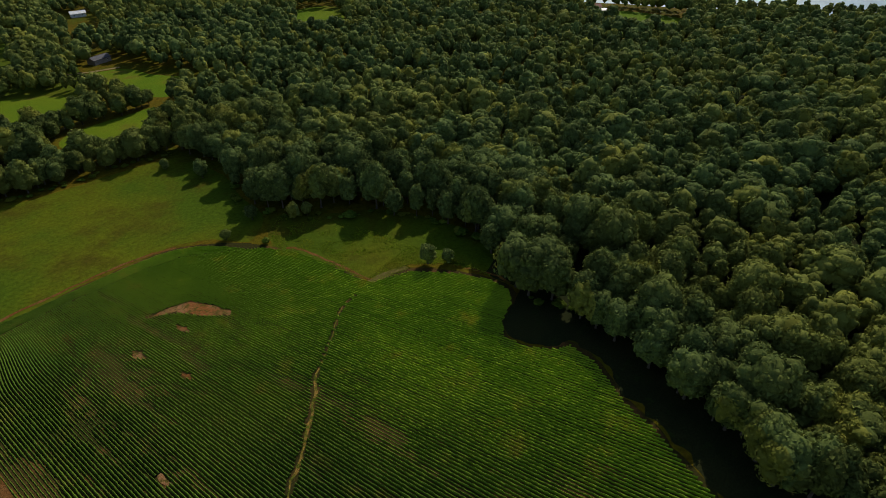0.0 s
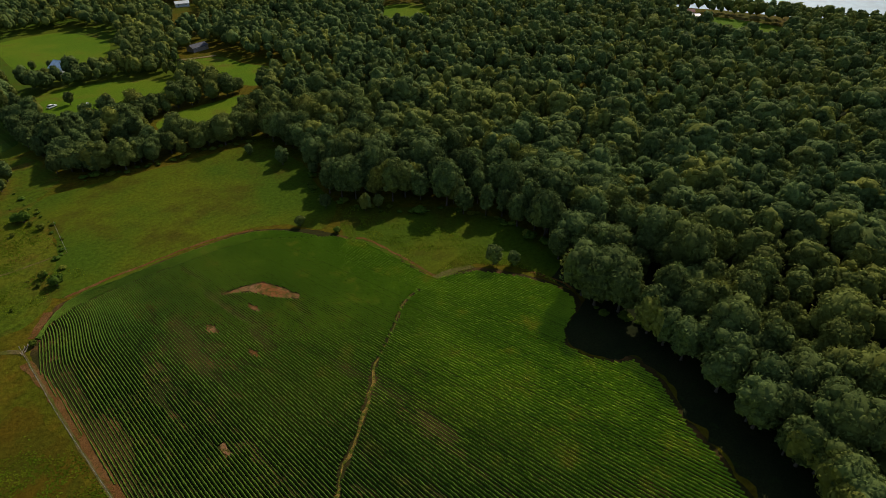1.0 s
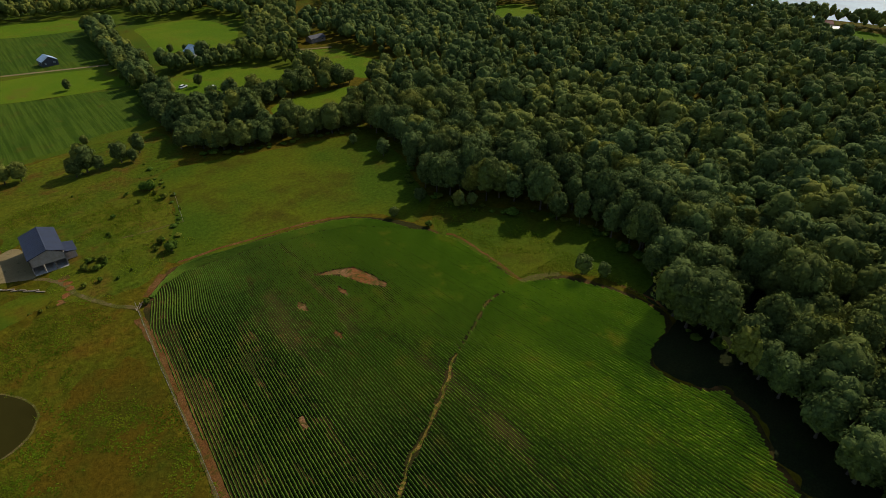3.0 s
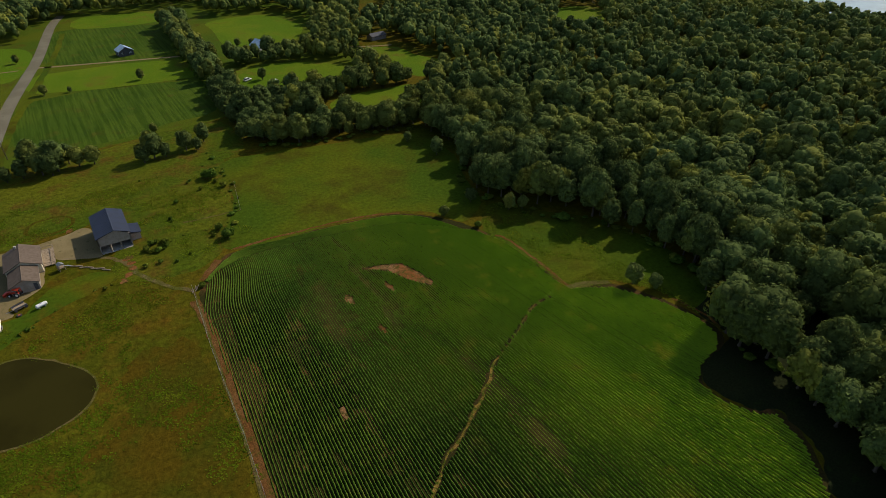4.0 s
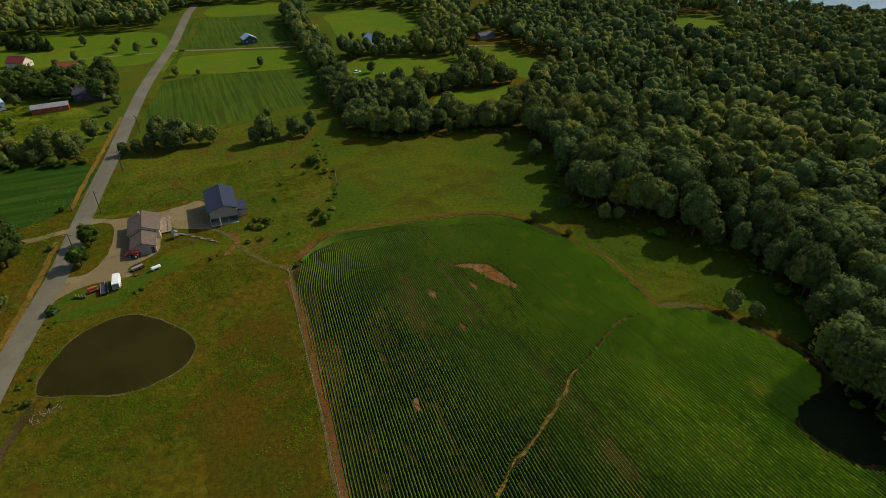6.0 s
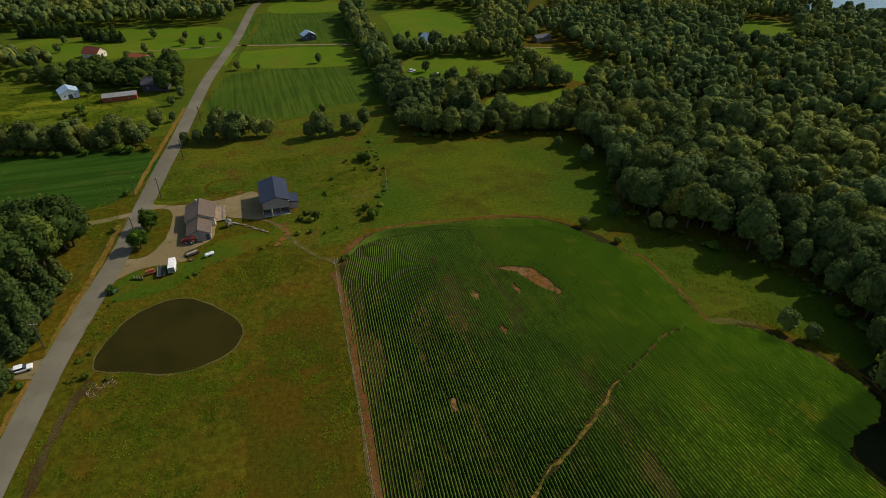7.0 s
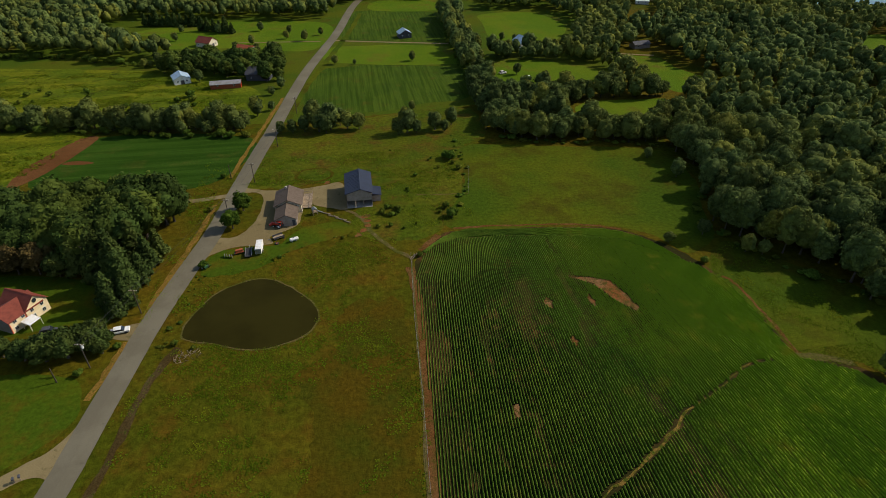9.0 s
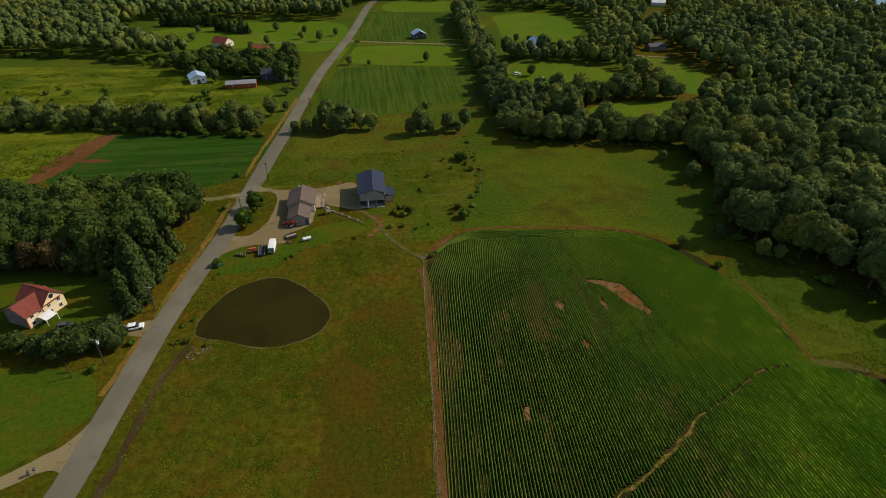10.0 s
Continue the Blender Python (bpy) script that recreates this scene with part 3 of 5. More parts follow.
def ridge(line, rng):
    """One row of plants as a leafy ridge under the field: five points across, uneven in height and width."""
    verts, faces, start = [], [], None
    for x, y, nx, ny, full in line:
        if full <= 0.02:
            start = None
            continue
        h = (0.10 + 0.36 * full) * (0.70 + 0.55 * rng.random())
        w = (0.07 + 0.125 * full) * (0.72 + 0.5 * rng.random())
        j = 0.07 * (rng.random() - 0.5)
        base = len(verts)
        for u, k in ((-1.0, 0.0), (-0.72, 0.72), (0.0, 1.0), (0.72, 0.72), (1.0, 0.0)):
            verts.append((x + nx * (w * u + j), y + ny * (w * u + j), 0.02 + h * k * (0.93 + 0.14 * rng.random())))
        if start is not None:
            faces += [(start + k, start + k + 1, base + k + 1, base + k) for k in range(4)]
        start = base
    if faces:
        me = bpy.data.meshes.new("crop_row")
        me.from_pydata(verts, [], faces)
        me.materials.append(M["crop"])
        ob = new("crop_row", me)
        ob.parent = crop_field


row_rng = random.Random(7)


def gully_gap(x, y):
    """How far a place lies from the gully's line."""
    best = 99.0
    for (ax, ay), (bx, by) in zip(GULLY, GULLY[1:]):
        t = min(1.0, max(0.0, ((x - ax) * (bx - ax) + (y - ay) * (by - ay)) / ((bx - ax) ** 2 + (by - ay) ** 2)))
        best = min(best, math.hypot(x - ax - t * (bx - ax), y - ay - t * (by - ay)))
    return best


lines = []
SPACE = 0.66
for k in range(182):
    u = 8.0 + k * SPACE
    slant = math.tan(radians(5.0 - 13.5 * ease(15, 110, u)))
    line = []
    for s in range(362):
        y = -30 + s * 0.5
        x = u + (y - 80) * slant + 3.5 * ease(124, 144, y) * ease(40, 12, u)
        near_gully = gully_gap(x, y)
        ok = inside(x, y, ROWS_IN)
        full = thin(x, y) if ok else 0.0
        if near_gully < 0.42 * (0.3 + 1.5 * abs(noise.noise((x * 0.25, y * 0.25, 1.0)))) * (1.5 if x < 64 else 0.6):
            full = 0.0
        line.append((x, y, 1.0, -slant, full))
    stand_k = 0.72 if k % 11 in (4, 7) else 1.0
    lines.append([(x, y, nx, ny, full * stand_k) for x, y, nx, ny, full in line])
for line in lines:
    ridge(line, row_rng)
heads = []
edge = smooth_loop([(16, 141), (27, 150.3), (41, 149.8), (67, 146.3), (79.5, 141.5), (87.3, 131.5), (92.3, 116), (95, 94)], 30, 0.1, 5.0, closed=False)
for k in range(9):
    line = []
    for i, p in enumerate(edge):
        d = (edge[min(i + 1, len(edge) - 1)] - edge[max(i - 1, 0)]).normalized()
        q = p + Vector((d.y, -d.x)) * (0.4 + k * 0.61) * (1 if p.x > 24 else max(0.1, (p.x - 14) / 10))
        line.append((q.x, q.y, d.y, -d.x, 0.0 if inside(q.x, q.y, ROWS_IN) else min(1, 0.35 + thin(q.x, q.y))))
    heads.append(line)
for line in heads:
    ridge(line, row_rng)


# ---- trees ----
def unit_lobe(sub):
    bm = bmesh.new()
    bmesh.ops.create_icosphere(bm, subdivisions=sub, radius=1.0)
    v = np.array([tuple(p.co) for p in bm.verts])
    f = np.array([[p.index for p in q.verts] for q in bm.faces])
    bm.free()
    return v, f


LOBE = {1: unit_lobe(1), 2: unit_lobe(2)}


def crown_arrays(seed, radius, low, high, lobes, sub, leaves, size, shape="round", drop=1.85, reach=1.22):
    """Crown of lumpy lobes and many small leaf sprays: points and triangles."""
    rng = np.random.default_rng(seed)
    base_v, base_f = LOBE[sub]
    mid, half = (low + high) / 2, (high - low) / 2
    centres, radii = [], []
    for i in range(lobes):
        if shape == "cone":
            t = (i + 0.5) / lobes
            a = i * 2.4 + rng.uniform(-0.4, 0.4)
            r = radius * (1 - t) * 0.62
            centres.append((math.cos(a) * r, math.sin(a) * r, low + (high - low) * t))
            radii.append(radius * (0.18 + 0.34 * (1 - t)))
        else:
            z = 1 - drop * (i + 0.5) / lobes
            a = i * 2.39996 + rng.uniform(-0.5, 0.5)
            k = math.sqrt(max(0.0, 1 - z * z)) * rng.uniform(0.55, 0.80)
            centres.append((math.cos(a) * k * radius, math.sin(a) * k * radius, mid + z * half * rng.uniform(0.58, 0.80)))
            radii.append(radius * rng.uniform(0.22, 0.42))
    vs, fs, count = [], [], 0
    if shape != "cone":
        core_v, core_f = LOBE[2]
        off = rng.uniform(0, 50, 3)
        bulge = np.array([1 + 0.5 * noise.noise(Vector(p * 1.9 + off)) for p in core_v])
        vs.append(core_v * bulge[:, None] * np.array((radius * 0.80, radius * 0.80, half * 0.80)) + np.array((0, 0, mid)))
        fs.append(core_f)
        count = len(core_v)
    for c, r in zip(centres, radii):
        off = rng.uniform(0, 50, 3)
        bulge = np.array([1 + 0.42 * noise.noise(Vector(p * 1.7 + off)) for p in base_v])
        v = base_v * bulge[:, None] * r * np.array((1, 1, 0.86)) + np.array(c)
        vs.append(v)
        fs.append(base_f + count)
        count += len(v)
    if shape != "cone":
        centres.append((0, 0, mid))
        radii.append(radius * 0.80)
    centres, radii = np.array(centres), np.array(radii)
    stretch = np.ones((len(radii), 3)) * np.array((1, 1, 0.9))
    if shape != "cone":
        stretch[-1, 2] = half / radius
    pick = rng.choice(len(radii), leaves, p=radii ** 1.5 / (radii ** 1.5).sum())
    d = rng.normal(size=(leaves, 3))
    d[:, 2] = np.abs(d[:, 2]) * 0.9 - 0.25
    d /= np.linalg.norm(d, axis=1)[:, None]
    pos = centres[pick] + d * (radii[pick] * rng.uniform(0.92, reach, leaves))[:, None] * stretch[pick]
    nrm = d + rng.normal(size=(leaves, 3)) * 0.45
    nrm /= np.linalg.norm(nrm, axis=1)[:, None]
    side = np.cross(nrm, rng.normal(size=(leaves, 3)))
    side /= np.linalg.norm(side, axis=1)[:, None]
    other = np.cross(nrm, side)
    s = (size * rng.uniform(0.55, 1.35, leaves))[:, None]
    tri = np.stack([pos - side * s, pos + side * s * 0.8 - other * s * 0.7, pos + other * s + nrm * s * 0.3], 1).reshape(-1, 3)
    vs.append(tri)
    fs.append(count + np.arange(3 * leaves).reshape(-1, 3))
    return np.concatenate(vs), np.concatenate(fs)


def mesh_from(name, v, f, material):
    me = bpy.data.meshes.new(name)
    me.vertices.add(len(v))
    me.vertices.foreach_set("co", np.ascontiguousarray(v, dtype=np.float32).ravel())
    me.loops.add(3 * len(f))
    me.loops.foreach_set("vertex_index", np.ascontiguousarray(f, dtype=np.int32).ravel())
    me.polygons.add(len(f))
    me.polygons.foreach_set("loop_start", np.arange(0, 3 * len(f), 3, dtype=np.int32))
    me.polygons.foreach_set("loop_total", np.full(len(f), 3, dtype=np.int32))
    me.polygons.foreach_set("use_smooth", np.ones(len(f), dtype=bool))
    me.update(calc_edges=True)
    me.materials.append(material)
    return me


def trunk_bm(seed, height, thick, spread):
    """A tapered trunk with a flared foot and limbs."""
    rng = random.Random(seed)
    bm = bmesh.new()
    add_tube(bm, (0, 0, -0.1), (0, 0, 0.5), thick * 1.6, thick, 7, caps=False)
    lean = Vector((rng.uniform(-0.3, 0.3), rng.uniform(-0.3, 0.3), height * 0.62))
    add_tube(bm, (0, 0, 0.5), lean, thick, thick * 0.6, 7, caps=False)
    for k in range(5):
        a = k * 1.26 + rng.uniform(-0.3, 0.3)
        s = lean * rng.uniform(0.55, 1.0)
        e = s + Vector((math.cos(a) * spread * 0.7, math.sin(a) * spread * 0.7, height * rng.uniform(0.12, 0.3)))
        add_tube(bm, s, e, thick * 0.42, thick * 0.12, 5, caps=False)
    return bm


def make_tree(name, seed, radius, height, low, material, label, category, group, lobes=30, sub=1, leaves=1700, size=0.42, shape="round"):
    root = thing(name, 0, 0, 0, label, category, group)
    part("trunk", trunk_bm(seed, height * (0.95 if shape == "cone" else 0.8), radius * 0.055 + 0.05, radius), M["bark"], root)
    v, f = crown_arrays(seed, radius, low, height, lobes, sub, leaves, size, shape)
    crown = new("crown", mesh_from("crown", v, f, M[material]))
    crown.parent = root
    return root


WOOD_KINDS = [(4.4, 13.5, 1.2), (5.4, 15.0, 1.6), (3.6, 12.0, 0.8), (4.8, 13.0, 1.0), (3.3, 14.0, 1.4)]
woods = [make_tree("broadleaf_tree", 11 + i, r, h, low, "leaf", "full-leaved dark green tree at the wood's edge", "tree", "trees of the wood") for i, (r, h, low) in enumerate(WOOD_KINDS)]
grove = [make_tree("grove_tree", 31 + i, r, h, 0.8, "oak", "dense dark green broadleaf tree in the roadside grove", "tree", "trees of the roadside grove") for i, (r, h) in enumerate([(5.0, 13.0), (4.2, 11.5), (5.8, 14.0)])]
hedge = [make_tree("hedge_tree", 41 + i, r, h, 0.3, "leaf", "bushy green tree in a hedgerow", "tree", "trees of the hedgerows", lobes=18, sub=1, leaves=800, size=0.38) for i, (r, h) in enumerate([(2.8, 8.0), (3.6, 10.5), (2.3, 7.0)])]
shrub = [make_tree("shrub", 51 + i, r, h, 0.2, "leaf_light", "low bushy green shrub in the grass", "shrub", "shrubs in the meadows", lobes=9, sub=1, leaves=300, size=0.26) for i, (r, h) in enumerate([(1.5, 2.4), (2.1, 3.2), (1.0, 1.6)])]
yard = [make_tree("yard_tree", 61, 3.0, 6.4, 1.0, "leaf_light", "round bright green tree in the drive's island", "tree", "trees in the drive's island", lobes=14, leaves=1200, size=0.30)]
conifer = [make_tree("conifer", 71 + i, r, h, 0.8, "needle", "dark conifer with drooping boughs", "conifer", "conifers beside the house", lobes=26, leaves=1100, size=0.5, shape="cone") for i, (r, h) in enumerate([(3.4, 11.0), (2.8, 9.0)])]
brown_pine = [make_tree("pine_tree", 91, 3.2, 9.5, 0.8, "brown_needle", "pine with browning needles behind the house", "conifer", "conifers beside the house", lobes=14, leaves=1100, size=0.42)]
pine = [make_tree("pine_tree", 81 + i, r, h, 0.8, "needle", "broad dark pine beside the road", "conifer", "conifers beside the house", lobes=14, leaves=1100, size=0.42) for i, (r, h) in enumerate([(3.4, 6.8), (2.8, 5.6)])]
masters = woods + grove + hedge + shrub + yard + conifer + pine + brown_pine
used = {}


def plant(kind, x, y, scale, turn, label="", tall=1.0):
    """The first of a kind is the master itself; others are copies."""
    m = pose(x, y, 0, 0, 0, turn)
    ob = kind if kind.name not in used else copy_thing(kind, m)
    used[kind.name] = 1
    ob.matrix_basis = m @ Matrix.Diagonal((scale, scale, scale * tall, 1))
    if label:
        ob["label"] = label
    return ob


def scatter(poly, gap, seed, avoid=()):
    rng = random.Random(seed)
    xs, ys = [p[0] for p in poly], [p[1] for p in poly]
    out, row = [], 0
    y = min(ys)
    while y < max(ys):
        x = min(xs) + (gap / 2 if row % 2 else 0)
        while x < max(xs):
            px, py = x + rng.uniform(-0.38, 0.38) * gap, y + rng.uniform(-0.38, 0.38) * gap
            if inside(px, py, poly) and not any(inside(px, py, a) for a in avoid):
                out.append((px, py, rng.random(), rng.random()))
            x += gap
        y += gap * 0.87
        row += 1
    return out


CLEAR = [
    [(152, 330), (180, 326), (184, 300), (190, 274), (170, 258), (157, 262), (152, 290)],
    [(97, 252), (137, 252), (152, 247), (146, 224), (98, 224)],
    [(392, 112), (420, 130), (436, 146), (458, 166), (474, 154), (474, 128), (474, 94), (462, 82), (425, 82), (398, 84)],
    [(278, 288), (338, 350), (366, 330), (306, 270)],
    [(168, 334), (170, 350), (186, 348), (188, 324), (158, 312), (152, 330)],
    [(188, 390), (206, 384), (248, 470), (222, 480)],
    [(92, 456), (140, 458), (153, 422), (151, 390), (119, 352), (88, 372)],
    [(18, 474), (24, 516), (80, 510), (70, 462)],
]
MAIN = [(123, 203), (125, 182), (119, 164), (108.5, 146), (109, 137), (114, 129), (122, 117), (127, 108), (131, 94), (131, 78), (127, 64), (121, 55), (115.5, 50.5), (115, 45), (118, 38), (115.5, 33), (112, 27), (109, 20), (104, 9), (99, 0), (95, -9), (85, -20), (78, -48),
        *[(x - 4, y) for x, y in SHORE], (150, 640), (120, 520), (100, 466), (150, 460), (160, 420), (158, 390), (140, 362), (150, 326), (186, 312), (188, 268), (160, 254), (146, 242)]
NORTH = [(55, 222), (78, 214), (100, 210), (121, 204), (138, 232), (126, 219), (102, 222), (80, 226), (62, 236)]
MIDDLE = [(66, 240), (99, 234), (102, 253), (119, 258), (150, 256), (160, 256), (157, 261), (116, 266), (74, 271)]
HEDGE = [(54, 230), (62, 236), (70, 262), (70, 290), (73, 322), (77, 350), (79, 390), (82, 465), (71, 463), (64, 395), (61, 340), (59, 290), (56, 256)]
COPSE = [(120, 328), (132, 317), (141, 304), (136, 290), (126, 279), (128, 268), (146, 258), (150, 264), (147, 290), (147, 326)]
HEDGE_EAST = [(80, 346), (84, 330), (116, 326), (141, 316), (155, 322), (158, 345), (164, 378), (152, 388), (142, 352), (120, 340)]
WEST = [(-320, 366), (-215, 385), (-165, 376), (-118, 356), (-100, 372), (-124, 390), (-152, 408), (-168, 445), (-150, 474), (-100, 464), (-60, 457), (-16, 453), (-6, 480), (-2, 540), (-260, 540)]
FAR_END = [(-2, 500), (6, 503), (14, 522), (80, 514), (120, 505), (150, 560), (-20, 575)]
BELT = [(-176, 262), (-123, 257), (-85, 247), (-46, 241), (-46, 251), (-88, 256), (-130, 266), (-176, 276)]
GROVE = [(-104, 152), (-76, 148), (-68, 156), (-57, 172), (-62, 176), (-90, 174), (-122, 178), (-130, 160)]
FARMSTEAD = [(-112, 336), (-95, 330), (-62, 322), (-38, 308), (-34, 330), (-46, 356), (-70, 350), (-104, 352)]

wood_v, wood_f, wood_n = [], [], 0
COARSE = [crown_arrays(101 + i, r, low, h, 18, 1, 300, 0.52, drop=1.35, reach=1.22) for i, (r, h, low) in enumerate([(3.6, 12.5, 2), (4.4, 13.5, 2.5), (3.0, 11.5, 2), (4.8, 12.5, 2), (2.7, 13.5, 3), (3.9, 14.5, 2), (5.4, 14.0, 2)])]
FARTHEST = [crown_arrays(121 + i, r, 4, h, 6, 1, 45, 0.75, drop=1.2, reach=1.20) for i, (r, h) in enumerate([(3.2, 11.5), (4.0, 12.5), (2.6, 11), (4.6, 12.5), (2.4, 13), (3.5, 14)])]


def far_tree(bank, x, y, a, b, low=1.0):
    global wood_n
    v, f = bank[int(a * 997) % len(bank)]
    swell = 1.0 + 0.20 * noise.noise((x * 0.035, y * 0.035, 5.0))
    s, w = (0.72 + 0.55 * b * b) * swell * low, a * 6.283
    c, n = math.cos(w) * s, math.sin(w) * s
    moved = np.stack([v[:, 0] * c - v[:, 1] * n + x, v[:, 0] * n + v[:, 1] * c + y, v[:, 2] * s ** 0.7 * (0.9 + 0.2 * a)], 1)
    wood_v.append(moved)
    wood_f.append(f + wood_n)
    wood_n += len(v)


def edge_gap(x, y, poly):
    """How far a place lies from a line of points."""
    best = 999.0
    for (ax, ay), (bx, by) in zip(poly, poly[1:]):
        t = min(1.0, max(0.0, ((x - ax) * (bx - ax) + (y - ay) * (by - ay)) / ((bx - ax) ** 2 + (by - ay) ** 2)))
        best = min(best, math.hypot(x - ax - t * (bx - ax), y - ay - t * (by - ay)))
    return best


stand = []
for x, y, a, b in scatter(MAIN, 6.1, 1, CLEAR):
    if math.hypot(x, y) < 610 and noise.noise((x * 0.06, y * 0.06, 12.0)) > -0.52:
        stand.append((edge_gap(x, y, MAIN[:21]) if x < 180 and y < 208 else 999.0, x, y, a, b))
stand.sort()
for x, y, k, size in ((116.5, 50.0, 1, 1.10), (115.0, 45.5, 0, 1.2), (119.0, 44.0, 1, 1.15), (116.5, 39.5, 0, 1.15), (113.5, 30.5, 2, 1.0), (110.0, 20.5, 0, 0.95), (105.5, 11.0, 3, 0.95), (100.5, 2.0, 1, 0.9), (96.5, -7.0, 0, 1.0), (88.0, -17.0, 1, 1.0)):
    plant(woods[k], x, y, size, 50 * x)
for k, (gap, x, y, a, b) in enumerate(stand):
    if k < 270:
        plant(woods[int(a * 991) % 5], x, y, 0.62 + 0.5 * b, a * 360, tall=0.9 + 0.35 * ((a * 7.3) % 1.0))
    else:
        far_tree(COARSE if x + 0.6 * y < 300 else FARTHEST, x, y, a, b, 0.8 if math.hypot(x, y) > 500 else 1.0)
for x, y, a, b in scatter(WEST, 6.6, 2) + scatter(FAR_END, 6.2, 3, CLEAR):
    far_tree(FARTHEST, x, y, a, b)
for poly, gap, seed in ((NORTH, 4.7, 4), (MIDDLE, 5.2, 5), (HEDGE, 4.9, 6), (HEDGE_EAST, 5.6, 7), (COPSE, 5.6, 12)):
    for x, y, a, b in scatter(poly, gap, seed, CLEAR[:2]):
        if y < 300 and poly not in (COPSE, HEDGE_EAST):
            plant(hedge[int(a * 991) % 3], x, y, 0.85 + 0.5 * b, a * 360)
        else:
            far_tree(COARSE, x, y, a, b, 0.60 if poly is COPSE else 0.74)
for x, y, a, b in scatter(BELT, 4.6, 8):
    plant(hedge[int(a * 991) % 3], x, y, 0.80 + 0.5 * b, a * 360)
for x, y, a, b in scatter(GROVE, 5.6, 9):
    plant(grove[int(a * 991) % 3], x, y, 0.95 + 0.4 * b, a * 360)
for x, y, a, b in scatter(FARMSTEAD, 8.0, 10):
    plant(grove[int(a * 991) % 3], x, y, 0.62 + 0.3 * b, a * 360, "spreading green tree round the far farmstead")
tagged(new("woodland", mesh_from("woodland", np.concatenate(wood_v), np.concatenate(wood_f), M["leaf"])), "unbroken dark green woodland canopy", "woods", kind="stuff")


# ---- single trees and shrubs ----
for x, y, s in ((112.6, 76, 0.85), (116.0, 71.5, 0.62)):
    plant(hedge[0], x, y, s, 40 * s, "full green tree standing apart at the field's corner")
plant(hedge[2], 90.0, 134.5, 0.72, 0, "small lone tree at the crop's edge", 0.75)
for i, (x, y, s) in enumerate([(110.5, 192, 0.6), (113.5, 175, 0.72), (116, 160, 0.8), (102.5, 137, 0.7), (110, 126, 0.6), (114, 124, 0.75)]):
    plant(hedge[i % 3], x, y, s, 70 * i, "small green tree at the pasture's edge")
for i, (x, y, s) in enumerate([(-32, 240, 0.7), (-27, 239, 0.6), (-22, 240, 1.1), (-16, 239, 1.3), (-11, 240, 1.2), (-4, 240, 1.2), (1, 239, 1.0), (-18, 244, 1.2), (-7, 245, 1.2), (17, 230, 1.0), (21, 232, 1.1), (25, 231, 0.9), (33, 233, 1.1), (41, 238, 0.8), (26, 258, 0.7), (37, 231, 0.7), (-13, 237, 0.9)]):
    plant(hedge[i % 3], x, y, s, 50 * i, "leafy green tree in a clump by the fields")
for i, (x, y, s) in enumerate([(35, 338, 0.55), (88, 303, 0.95), (-9, 338, 0.7), (2, 336, 0.3), (-28, 394, 1.0), (-40, 401, 0.7), (-18, 407, 0.5), (-79, 317, 1.0), (-64, 331, 0.9), (-93, 331, 0.5), (104, 368, 0.8), (97, 374, 0.7), (-44, 262, 0.9), (-38, 268, 0.7), (-40, 290, 0.6), (-36, 300, 0.6)]):
    plant(hedge[(i + 1) % 3], x, y, s, 33 * i, "solitary green tree in open farmland")
for x, y, s, turn in ((-39.4, 174.6, 1.0, 0), (-41.2, 163.6, 0.96, 120)):
    plant(yard[0], x, y, s, turn)
for i, (x, y, s) in enumerate([(-66.5, 128, 1.0), (-64, 124, 0.85), (-64, 133, 1.25), (-62.5, 128.5, 0.95), (-66, 138, 1.35), (-61.5, 146, 1.1), (-70, 144, 1.3), (-61.5, 139, 1.0), (-74, 143.5, 1.25), (-80, 145, 1.2), (-75, 148, 1.2), (-60, 151, 1.0), (-66, 150, 1.2), (-69, 139, 1.2)]):
    plant(conifer[i % 2], x, y, s, 77 * i)
for i, (x, y, s) in enumerate([(-85, 145, 1.1), (-91, 147, 1.1), (-97, 148, 1.1), (-103, 148, 1.1), (-109, 149, 1.1), (-88, 150, 1.1), (-80, 147, 1.0)]):
    plant(brown_pine[0] if i % 3 else pine[0], x, y, s, 77 * i)
for i, (x, y, s) in enumerate([(-75.5, 110, 1.1), (-80.5, 111, 1.0), (-71, 110.5, 1.15), (-66.8, 112.3, 1.1), (-66.0, 115.0, 0.95), (-63.6, 114.0, 0.7), (-86, 113, 0.8), (-92, 113.5, 1.0), (-98, 114, 1.0), (-63.6, 110.8, 0.7), (-69, 113.6, 0.9), (-77.5, 113.6, 0.8), (-105, 116, 1.0)]):
    plant(pine[i % 2], x, y, s, 91 * i)
for i in range(16):
    x = -140 + i * 4.2
    plant(conifer[i % 2], x, 453 - 0.50 * (x + 140) * (1 if i > 9 else 0.35), 0.75 + 0.1 * (i % 3), 41 * i, "dark spruce in a planted windbreak row")
rng = random.Random(31)
for i in range(15):
    along = rng.random()
    plant(hedge[i % 3], -112 + 64 * along + rng.uniform(-4, 4), 350 + 28 * along + rng.uniform(-7, 7), rng.uniform(0.45, 0.8), 53 * i, "leafy green tree among the far farmsteads")
for i in range(8):
    plant(hedge[i % 3], rng.uniform(-130, -30), rng.uniform(385, 432), rng.uniform(0.45, 0.8), 47 * i, "small green tree scattered over a far meadow")
rng = random.Random(5)
